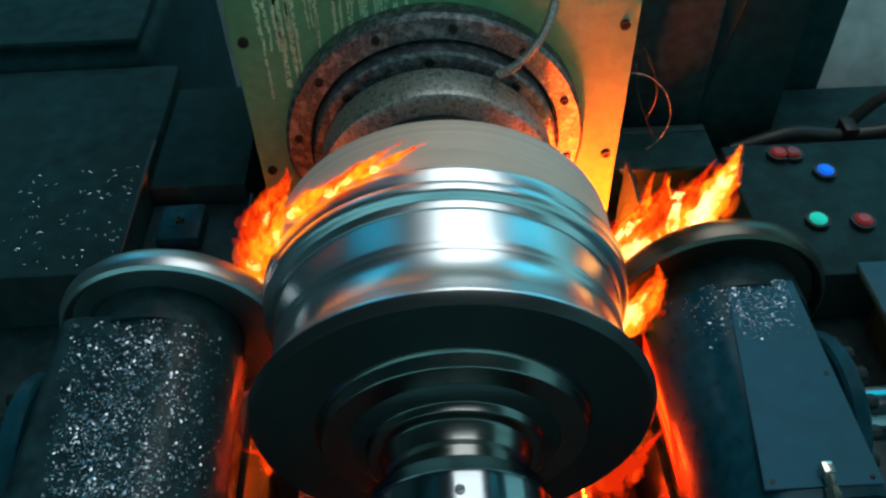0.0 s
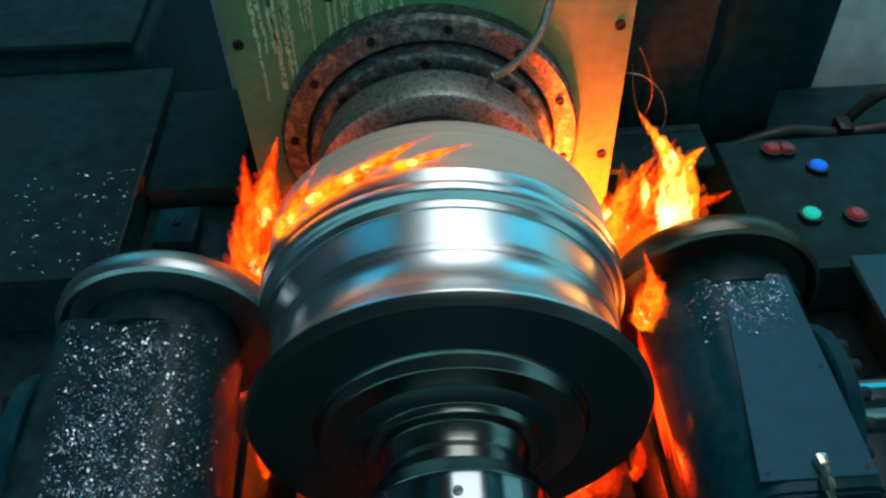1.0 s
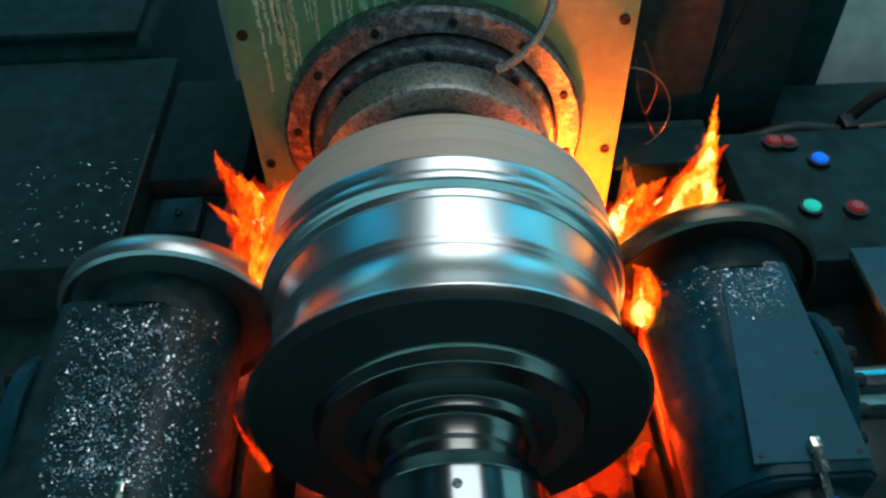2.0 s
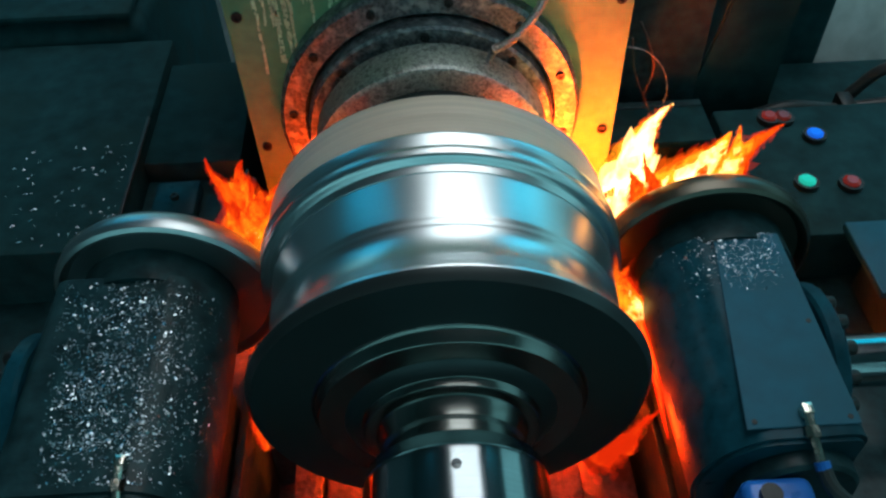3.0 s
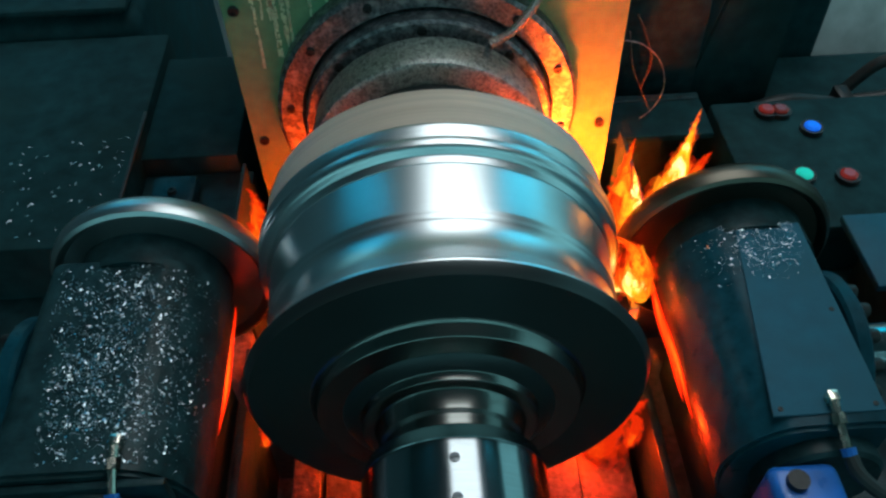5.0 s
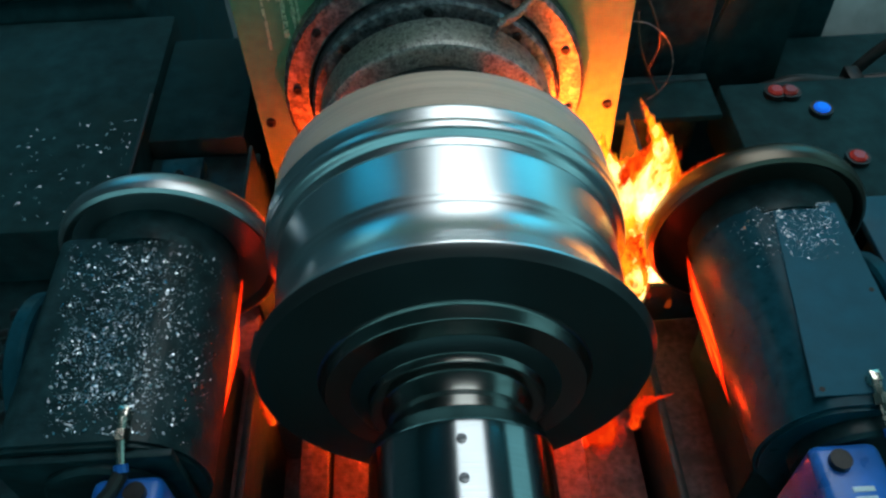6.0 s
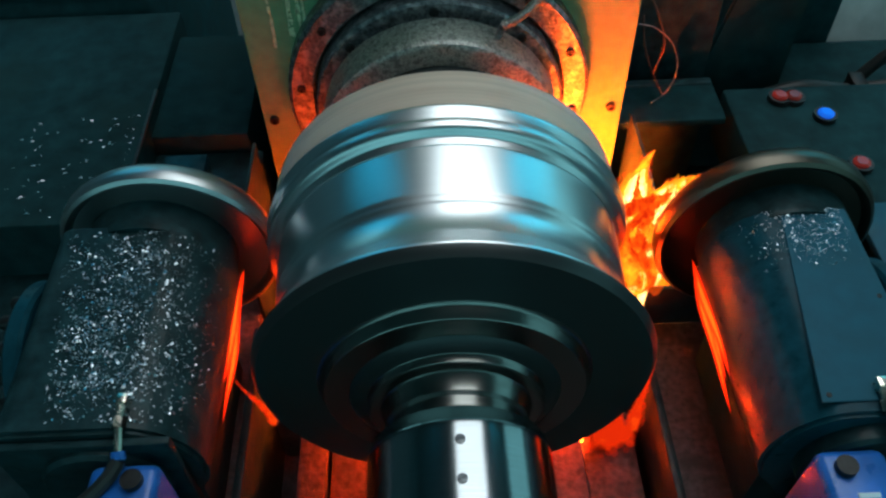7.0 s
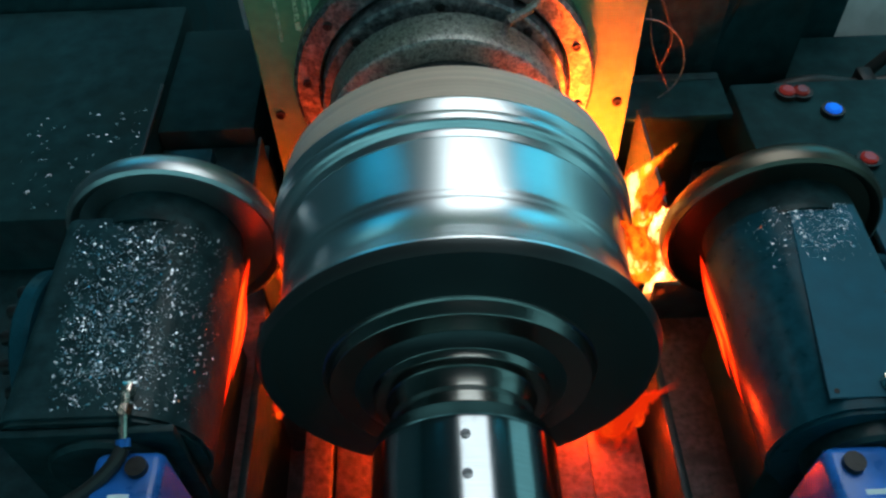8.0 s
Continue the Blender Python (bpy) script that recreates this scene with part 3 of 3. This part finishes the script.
    f = thing("leaning_sheet", "pale grey sheet leaning behind the console", "metal sheet", pose(0, 0, 0))
    part("sheet", box(-0.35, 0.35, -0.006, 0.006, 0.0, 1.55, 0.002), PALE_SHEET, f, at=pose(1.27, 0.50, 0.002, -24, 0, 6))
    g = thing("cable_loop", "thin silvery cable loop hanging beside the headstock", "cable", pose(0, 0, 0))
    ring = [(0.352, -0.144), (0.391, -0.147), (0.420, -0.127), (0.436, -0.095), (0.438, -0.055), (0.420, -0.008), (0.385, 0.026), (0.352, 0.036)]
    part("cable", tube([(x, 0.10, AX + z) for x, z in ring], 0.0012, 8), FORGED, g)
    part("slack_cable", tube([(0.36, 0.105, AX + 0.05), (0.375, 0.11, AX - 0.02), (0.40, 0.115, AX - 0.08), (0.425, 0.11, AX - 0.13)], 0.0016, 8), RUBBER, g, "black slack cable")
    part("slack_cable", tube([(0.38, 0.14, AX + 0.06), (0.40, 0.14, AX + 0.02), (0.42, 0.14, AX - 0.04), (0.41, 0.14, AX - 0.10)], 0.0022, 8), RUBBER, g, "black slack cable")


covers()


# ---- fire ----
def streak(length, width, seg=8, rings=6):
    """Vertices and faces of one slim spindle along z, about the origin."""
    verts, faces = [(0, 0, -length / 2)], []
    for i in range(1, rings):
        h = i / rings
        r = width * math.sin(math.pi * h ** 0.8)
        verts += [(r * math.cos(2 * math.pi * k / seg), r * math.sin(2 * math.pi * k / seg), length * (h - 0.5)) for k in range(seg)]
    verts.append((0, 0, length / 2))
    for k in range(seg):
        n = (k + 1) % seg
        faces.append((0, 1 + n, 1 + k))
        for i in range(rings - 2):
            a, b = 1 + i * seg, 1 + (i + 1) * seg
            faces.append((a + k, a + n, b + n, b + k))
        a = 1 + (rings - 2) * seg
        faces.append((a + k, a + n, len(verts) - 1))
    return verts, faces


def lick_mesh(length, width, seed, heat, bend=0.12, count=520):
    """One tongue of flame along +z, its foot at the origin: many slim streaks of burning gas, pale in the core and red at the rim and tip."""
    rng = random.Random(seed)
    ph = [rng.random() * 6.3 for _ in range(4)]
    bm = bmesh.new()
    for _ in range(count):
        h = rng.random() ** 0.9
        body = width * (0.60 + 0.40 * math.sin(math.pi * min(1.0, 0.2 + h))) * (1 - h ** 1.5) ** 0.8 + 0.0006
        q = min(1.1, abs(rng.gauss(0, 0.60)))
        a = rng.random() * 2 * math.pi
        size = body * rng.uniform(0.20, 0.46) * (1.15 - 0.6 * q)
        tall = min(size * rng.uniform(3.0, 6.0), length * 0.45)
        cx = bend * length * (math.sin(4.2 * h + ph[0]) - math.sin(ph[0])) * h + body * q * math.cos(a)
        cy = bend * length * (math.sin(3.6 * h + ph[1]) - math.sin(ph[1])) * h + 0.8 * body * q * math.sin(a)
        cz = min(length * h, length - 0.4 * tall)
        glowing = heat - 0.95 * q - 0.75 * h ** 1.5 + rng.uniform(-0.12, 0.12)
        mi = 3 if glowing > 0.56 else 2 if glowing > 0.22 else 1 if glowing > -0.18 else 0
        m = pose(cx, cy, max(cz, 0.2 * tall), rng.gauss(0, 9), rng.gauss(0, 9) + 14 * math.cos(a) * q, rng.random() * 360)
        verts, faces = streak(tall, size)
        made = [bm.verts.new(m @ Vector(v)) for v in verts]
        for f in faces:
            bm.faces.new([made[k] for k in f]).material_index = mi
    return bm


FIRE = [FIRE_RED, FIRE_ORANGE, FIRE_YELLOW, FIRE_WHITE]
BRIGHT, WARM, DULL = 1.08, 0.68, 0.42
LICKS = []


# Also holds the added glows and the heads' reflection strips.
def fire(label, where):
    return thing("flame", label, "flame", pose(*where), "flames round the wheel")


def lick(parent, length, width, y, rows, seed, heat=WARM, mats=FIRE, bend=0.12):
    """rows: (t, tip x, tip z, foot x, foot z) about the spindle axis; the tongue keeps its length, and its tip follows the row."""
    ob = part("flame_or_glow", lick_mesh(length, width, seed, heat, bend), mats, parent)
    ob["kind"] = "stuff"
    LICKS.append((ob, parent.location.copy(), length, y, rows, seed))


RIGHT_FIRE = fire("tall yellow-orange flame licking up between rim and roller", (0.26, -0.31, AX - 0.05))
LEFT_FIRE = fire("ragged orange flame rising beside the rim", (-0.25, -0.31, AX - 0.02))
TIPS_A = [(0, 0.402, 0.164, 0.335, -0.04), (0.5, 0.383, 0.181, 0.336, -0.044), (1, 0.303, 0.2, 0.34, -0.041), (2.5, 0.428, 0.188, 0.352, -0.066), (3, 0.415, 0.147, 0.351, -0.098), (3.5, 0.457, 0.16, 0.351, -0.1), (4, 0.447, 0.097, 0.356, -0.098), (4.5, 0.405, 0.111, 0.386, -0.044), (6, 0.303, 0.142, 0.292, -0.21), (6.5, 0.396, 0.215, 0.28, -0.197), (7, 0.351, 0.032, 0.281, -0.187), (7.5, 0.282, 0.14, 0.284, -0.2), (8, 0.299, 0.045, 0.262, -0.199)]
lick(RIGHT_FIRE, 0.26, 0.056, -0.255, TIPS_A, 11, BRIGHT)
TIPS_B = [(0, 0.297, 0.084, 0.27, -0.073), (0.5, 0.295, 0.108, 0.271, -0.077), (1, 0.276, 0.101, 0.275, -0.074), (2.5, 0.275, 0.113, 0.277, -0.1), (3, 0.287, 0.086, 0.275, -0.132), (3.5, 0.272, 0.075, 0.282, -0.121), (4, 0.312, 0.052, 0.286, -0.119), (4.5, 0.268, 0.081, 0.28, -0.17), (6, 0.366, 0.033, 0.296, -0.21), (6.5, 0.3, 0.068, 0.286, -0.168), (7, 0.297, -0.002, 0.277, -0.186), (7.5, 0.279, 0.09, 0.285, -0.17), (8, 0.248, 0.002, 0.263, -0.169)]
lick(RIGHT_FIRE, 0.20, 0.048, -0.255, TIPS_B, 12, WARM)
TIPS_C = [(0, 0.37, 0.085, 0.308, -0.038), (0.5, 0.357, 0.134, 0.31, -0.042), (1, 0.401, 0.081, 0.314, -0.039), (2.5, 0.381, 0.085, 0.325, -0.064), (3, 0.369, 0.059, 0.324, -0.096), (3.5, 0.407, 0.086, 0.323, -0.098), (4, 0.395, 0.08, 0.328, -0.095), (4.5, 0.321, 0.027, 0.295, -0.143), (6, 0.285, 0.05, 0.292, -0.21), (6.5, 0.35, 0.137, 0.278, -0.212), (7, 0.314, -0.003, 0.288, -0.202), (7.5, 0.287, 0.068, 0.282, -0.215), (8, 0.266, 0.024, 0.264, -0.214)]
lick(RIGHT_FIRE, 0.20, 0.070, -0.25, TIPS_C, 13, BRIGHT)
TIPS_D = [(0, 0.307, 0.022, 0.268, -0.1), (0.5, 0.33, 0.04, 0.27, -0.104), (1, 0.347, 0.064, 0.274, -0.1), (2.5, 0.315, 0.045, 0.277, -0.1), (3, 0.323, 0.017, 0.275, -0.132), (3.5, 0.339, 0.013, 0.277, -0.121), (4, 0.314, -0.006, 0.282, -0.118), (4.5, 0.288, 0.0, 0.284, -0.17), (6, 0.302, -0.009, 0.296, -0.241), (6.5, 0.302, 0.012, 0.282, -0.243), (7, 0.29, -0.063, 0.293, -0.233), (7.5, 0.279, 0.012, 0.286, -0.246), (8, 0.260, -0.073, 0.269, -0.246)]
lick(RIGHT_FIRE, 0.17, 0.070, -0.26, TIPS_D, 14, WARM)
TIPS_E = [(0.0, 0.278, 0.073, 0.241, -0.069), (0.5, 0.266, 0.081, 0.275, -0.103), (1.0, 0.27, 0.083, 0.295, -0.129), (2.5, 0.251, 0.053, 0.288, -0.086), (3.0, 0.25, 0.025, 0.299, -0.135), (3.5, 0.224, 0.071, 0.282, -0.094), (4.5, 0.242, 0.076, 0.297, -0.075), (6.0, 0.255, 0.045, 0.271, -0.108), (6.5, 0.224, 0.079, 0.261, -0.096), (7.0, 0.237, 0.052, 0.277, -0.101), (7.5, 0.225, 0.066, 0.258, -0.084), (8.0, 0.219, 0.066, 0.282, -0.085)]
lick(RIGHT_FIRE, 0.13, 0.030, -0.40, TIPS_E, 15, WARM)
TIPS_LA = [(0, -0.218, 0.148, -0.277, -0.063), (0.5, -0.227, 0.119, -0.272, -0.065), (1, -0.234, 0.145, -0.273, -0.045), (2.5, -0.232, 0.143, -0.266, -0.04), (3, -0.266, 0.11, -0.273, -0.052), (3.5, -0.205, 0.132, -0.27, -0.052), (4, -0.216, 0.108, -0.265, -0.051), (4.5, -0.293, 0.134, -0.255, -0.021), (6, -0.242, -0.179, -0.245, -0.258), (6.5, -0.250, -0.172, -0.251, -0.267), (7, -0.240, -0.160, -0.253, -0.263), (7.5, -0.231, -0.115, -0.258, -0.272), (8, -0.241, -0.209, -0.251, -0.276)]
lick(LEFT_FIRE, 0.20, 0.052, -0.25, TIPS_LA, 21, WARM)
TIPS_LB = [(0, -0.287, 0.073, -0.277, -0.063), (0.5, -0.286, 0.075, -0.272, -0.065), (1, -0.279, 0.052, -0.273, -0.045), (2.5, -0.297, 0.085, -0.274, -0.04), (3, -0.296, 0.106, -0.29, -0.051), (3.5, -0.259, 0.11, -0.283, -0.051), (4, -0.267, 0.069, -0.273, -0.05), (4.5, -0.185, 0.126, -0.265, -0.033), (6, -0.245, -0.191, -0.247, -0.271), (6.5, -0.252, -0.200, -0.254, -0.281), (7, -0.245, -0.184, -0.255, -0.277), (7.5, -0.248, -0.193, -0.260, -0.286), (8, -0.243, -0.222, -0.254, -0.290)]
lick(LEFT_FIRE, 0.16, 0.042, -0.245, TIPS_LB, 22, WARM)
TIPS_LC = [(0, -0.203, 0.053, -0.273, -0.063), (0.5, -0.188, 0.095, -0.266, -0.053), (1, -0.172, 0.12, -0.267, -0.033), (2.5, -0.174, 0.125, -0.261, -0.041), (3, -0.186, 0.126, -0.269, -0.052), (3.5, -0.163, 0.124, -0.262, -0.053), (4, -0.164, 0.115, -0.256, -0.051), (4.5, -0.271, 0.085, -0.255, -0.021), (6, -0.244, -0.204, -0.247, -0.271), (6.5, -0.252, -0.200, -0.254, -0.281), (7, -0.245, -0.197, -0.255, -0.277), (7.5, -0.243, -0.180, -0.260, -0.286), (8, -0.242, -0.222, -0.254, -0.290)]
lick(LEFT_FIRE, 0.17, 0.046, -0.255, TIPS_LC, 23, WARM)
# thinner tongues that sway beside the large ones
lick(RIGHT_FIRE, 0.15, 0.030, -0.245, [(t, x * 0.6 + u * 0.4 + 0.02, z * 0.7 + v * 0.3, u + 0.02, v) for t, x, z, u, v in TIPS_A], 16, DULL)
lick(RIGHT_FIRE, 0.14, 0.032, -0.25, [(t, x + 0.025, z - 0.02, u + 0.03, v) for t, x, z, u, v in TIPS_B], 17, WARM)
lick(RIGHT_FIRE, 0.15, 0.030, -0.255, [(t, x - 0.03, z + 0.015, u - 0.01, v) for t, x, z, u, v in TIPS_C], 18, DULL)
lick(RIGHT_FIRE, 0.13, 0.030, -0.262, [(t, x * 0.5 + u * 0.5 - 0.012, z * 0.55 + v * 0.45, u - 0.01, v - 0.03) for t, x, z, u, v in TIPS_A], 19, BRIGHT)
lick(RIGHT_FIRE, 0.12, 0.026, -0.25, [(t, x - 0.012, z - 0.05, u - 0.005, v - 0.05) for t, x, z, u, v in TIPS_B], 20, BRIGHT)
lick(LEFT_FIRE, 0.13, 0.026, -0.245, [(t, x - 0.02, z - 0.015, u, v) for t, x, z, u, v in TIPS_LA], 24, DULL)
lick(LEFT_FIRE, 0.13, 0.026, -0.25, [(t, x + 0.03, z - 0.01, u + 0.005, v) for t, x, z, u, v in TIPS_LB], 25, DULL)

# broad tongues of the flare-up at the third second, sunk behind the roller before and after
FLARE = [(0.0, 0.33, -0.10, 0.27, -0.30), (1.0, 0.33, -0.08, 0.27, -0.28), (2.3, 0.31, 0.10, 0.265, -0.07), (3.0, 0.335, 0.125, 0.275, -0.05), (3.7, 0.345, 0.12, 0.28, -0.05), (4.1, 0.33, 0.09, 0.275, -0.08), (4.5, 0.285, 0.035, 0.258, -0.16), (5.8, 0.30, -0.10, 0.27, -0.30), (8.0, 0.29, -0.06, 0.27, -0.26)]
lick(RIGHT_FIRE, 0.20, 0.058, -0.236, FLARE, 51, BRIGHT + 0.35)
lick(RIGHT_FIRE, 0.20, 0.060, -0.24, [(t, x + 0.07, z - 0.01, u + 0.06, v) for t, x, z, u, v in FLARE], 52, BRIGHT + 0.1)
lick(RIGHT_FIRE, 0.20, 0.055, -0.235, [(t, x + 0.13, z - 0.03, u + 0.12, v - 0.02) for t, x, z, u, v in FLARE], 53, WARM)

# tongues that creep over the mandrel behind the lip and run back down
RIM_FIRE = fire("thin orange flame creeping over the mandrel", (-0.2, -0.335, AX + 0.14))
CREEP = []
for k, (a0, a1, l, w) in enumerate(((-64, -58, 0.13, 0.018), (-50, -40, 0.13, 0.016), (-36, -24, 0.12, 0.013), (-24, -9, 0.11, 0.010))):
    ob = part("flame_or_glow", lick_mesh(l, w * 1.25, 40 + k, 0.60, 0.06, 170), FIRE, RIM_FIRE)
    ob["kind"] = "stuff"
    CREEP.append((ob, RIM_FIRE.location.copy(), [(0.0, a0), (0.5, a0 * 0.5 + a1 * 0.5), (1.0, a1), (1.4, a0), (2.3, -88 - 4 * k), (3.0, -170 - 4 * k), (8.0, -180 - 4 * k)], k))

# fire down in the bed, and unseen glows added to light the headstock plate
BED_FIRE_R = fire("deep red fire under the pressing disc", (0.22, -0.42, AX - 0.5))
BED_FIRE_L = fire("deep red fire under the pressing disc", (-0.2, -0.42, AX - 0.5))
HIDDEN_GLOW = fire("unseen added orange glow between wheel and headstock plate", (0.2, -0.16, AX - 0.3))


def still(tx, tz, fx, fz):
    return [(0.0, tx, tz, fx, fz), (8.0, tx, tz, fx, fz)]


lick(BED_FIRE_R, 0.22, 0.05, -0.44, still(0.20, -0.29, 0.19, -0.50), 31, DULL, [FIRE_DEEP] * 4)
lick(BED_FIRE_R, 0.20, 0.050, -0.46, still(0.25, -0.255, 0.25, -0.44), 32, DULL, [FIRE_RED, FIRE_RED, FIRE_ORANGE, FIRE_YELLOW])
lick(BED_FIRE_R, 0.15, 0.014, -0.47, still(0.296, -0.22, 0.294, -0.38), 33, DULL, [FIRE_RED, FIRE_RED, FIRE_ORANGE, FIRE_ORANGE])
lick(BED_FIRE_L, 0.18, 0.025, -0.44, still(-0.15, -0.34, -0.15, -0.52), 34, DULL, [FIRE_DIM] * 4)
lick(BED_FIRE_L, 0.15, 0.010, -0.44, still(-0.295, -0.20, -0.295, -0.36), 35, DULL, [FIRE_RED, FIRE_RED, FIRE_ORANGE, FIRE_ORANGE])
lick(HIDDEN_GLOW, 0.16, 0.03, -0.19, [(0.0, 0.205, -0.15, 0.19, -0.31), (2.5, 0.22, -0.10, 0.20, -0.26), (8.0, 0.215, -0.12, 0.195, -0.28)], 36, WARM, [PLATE_GLOW] * 4)
lick(HIDDEN_GLOW, 0.16, 0.03, -0.18, [(0.0, 0.19, -0.22, 0.18, -0.40), (2.5, 0.20, -0.08, 0.19, -0.25), (8.0, 0.20, -0.12, 0.18, -0.29)], 38, WARM, [PLATE_GLOW] * 4)
lick(HIDDEN_GLOW, 0.15, 0.028, -0.13, [(0.0, 0.02, -0.36, 0.02, -0.52), (1.0, -0.08, -0.26, -0.08, -0.42), (2.3, -0.19, -0.13, -0.18, -0.28), (4.5, -0.20, -0.10, -0.19, -0.25), (6.5, -0.20, -0.12, -0.19, -0.27), (8.0, -0.19, -0.17, -0.17, -0.33)], 37, WARM, [SIDE_GLOW] * 4)



# self-lit strips for the fire's reflection along each roller head's inner side
HEAD_REFLECTS = []
for side, path_name in ((-1, "dark"), (1, "painted")):
    low = fire("low red flame under the %s roller head" % path_name, (side * 0.33, -0.4, AX - 0.2))
    for k, (length, width) in enumerate(((0.21, 0.0066), (0.22, 0.0058), (0.15, 0.0050))):
        bm = bmesh.new()
        for shell in range(7):
            grow = 1 - 0.13 * shell
            verts, faces = streak(length * (1 - 0.08 * shell), width * grow, 14, 16)
            made = [bm.verts.new((x + 0.0015 * math.sin(40 * z + k), y, z + length / 2)) for x, y, z in verts]
            for f in faces:
                bm.faces.new([made[q] for q in f]).material_index = 0 if shell < 4 else 1
        ob = part("flame_or_glow", bm, [HEAD_REFLECT_RED, HEAD_REFLECT], low)
        ob["kind"] = "stuff"
        HEAD_REFLECTS.append((ob, low.location.copy(), side, k))


# ---- movement ----
def gauge(rows, t):
    """Straight steps between rows of (t, values...)."""
    if t <= rows[0][0]:
        return rows[0][1:]
    for a, b in zip(rows, rows[1:]):
        if t <= b[0]:
            u = (t - a[0]) / (b[0] - a[0])
            return tuple(p + (q - p) * u for p, q in zip(a[1:], b[1:]))
    return rows[-1][1:]


LEFT_PATH = [(0.0, -0.385, -0.359), (1.0, -0.386, -0.356), (2.5, -0.391, -0.338), (4.5, -0.398, -0.318), (6.5, -0.405, -0.296), (8.0, -0.410, -0.284)]
RIGHT_PATH = [(0.0, 0.384, -0.358), (1.0, 0.384, -0.350), (3.0, 0.384, -0.318), (4.0, 0.386, -0.314), (4.5, 0.397, -0.313), (6.0, 0.458, -0.313), (6.5, 0.464, -0.313), (8.0, 0.468, -0.313)]
ROLL_Z = AX - 0.05
RISE_LEFT = [(0.0, -0.05), (2.0, -0.05), (2.8, -0.022), (3.5, -0.012), (4.5, -0.012), (6.0, -0.004), (8.0, 0.0)]


def motions():
    steps = [k / 10 for k in range(81)]
    for head, loose, path in ((HEAD_L, CHIPS_L, LEFT_PATH), (HEAD_R, CHIPS_R, RIGHT_PATH)):
        rows = [(t, pose(x, y, ROLL_Z)) for t, x, y in path]
        walk(head, rows)
        walk(loose, rows)
    for ob, turn in ((ROLLER_L, -1), (ROLLER_R, -1)):
        walk(ob, [(t, pose(0, 0, 0, 0, turn * 800 * t, 0)) for t in steps])
    for ob in (SPINDLE, RIM, DISC):
        walk(ob, [(t, AXIS @ pose(0, 0, 0, 0, 700 * t, 0)) for t in steps])
    walk(LIP, [(t, pose(0, y, 0)) for t, y in ((0.0, -0.033), (0.6, -0.032), (1.2, -0.029), (2.3, -0.020), (3.0, -0.013), (3.5, -0.008), (6.5, -0.008), (8.0, -0.002))])
    slide = [(0.0, pose(0, 0, 0)), (1.0, pose(0, 0.011, 0)), (2.5, pose(0, 0.028, 0)), (3.2, pose(0, 0.033, 0)), (8.0, pose(0, 0.033, 0))]
    walk(CONSOLE, slide)
    walk(SADDLE_R, slide)
    for ob, origin, length, y, rows, seed in LICKS:
        keys = []
        for t in steps:
            tx, tz, fx, fz = gauge(rows, t)
            a, b = math.sin(13 * t + 2.3 * seed), math.sin(21 * t + 1.1 * seed)
            tip = Vector((tx + 0.004 * a, y, AX + tz + 0.006 * b))
            way = (tip - Vector((fx, y, AX + fz))).normalized()
            spin = Matrix.Rotation(radians(110 * t + 20 * a + 40 * seed), 4, "Z")
            keys.append((t, Matrix.Translation(tip - way * (length - 0.022) - origin) @ way.to_track_quat("Z", "Y").to_matrix().to_4x4() @ spin))
        walk(ob, keys)
    for ob, origin, side, k in HEAD_REFLECTS:
        keys = []
        for t in steps:
            x, y = gauge(LEFT_PATH if side < 0 else RIGHT_PATH, t)
            rise = gauge(RISE_LEFT, t)[0] * (1 + 0.8 * k) if side < 0 else 0.0
            foot = Vector((x - side * (0.103 + rise + 0.002 * math.sin(9 * t + 2 * k)), y - 0.030 - 0.026 * k, ROLL_Z - 0.022 - 0.007 * k + 1.6 * rise))
            way = Vector((0.0, -1.0, 0.05 * math.sin(11 * t + 3 * k)))
            keys.append((t, Matrix.Translation(foot - origin) @ way.to_track_quat("Z", "Y").to_matrix().to_4x4()))
        walk(ob, keys)
    for ob, origin, rows, k in CREEP:
        keys = []
        for t in steps:
            a = radians(gauge(rows, t)[0] + 3 * math.sin(14 * t + k))
            r = 0.251 + 0.003 * math.sin(17 * t + 2 * k)
            foot = Vector((r * math.sin(a), -0.366, AX + r * math.cos(a)))
            way = Vector((math.cos(a), 0.05, -math.sin(a)))
            keys.append((t, Matrix.Translation(foot - origin) @ way.to_track_quat("Z", "Y").to_matrix().to_4x4()))
        walk(ob, keys)


motions()
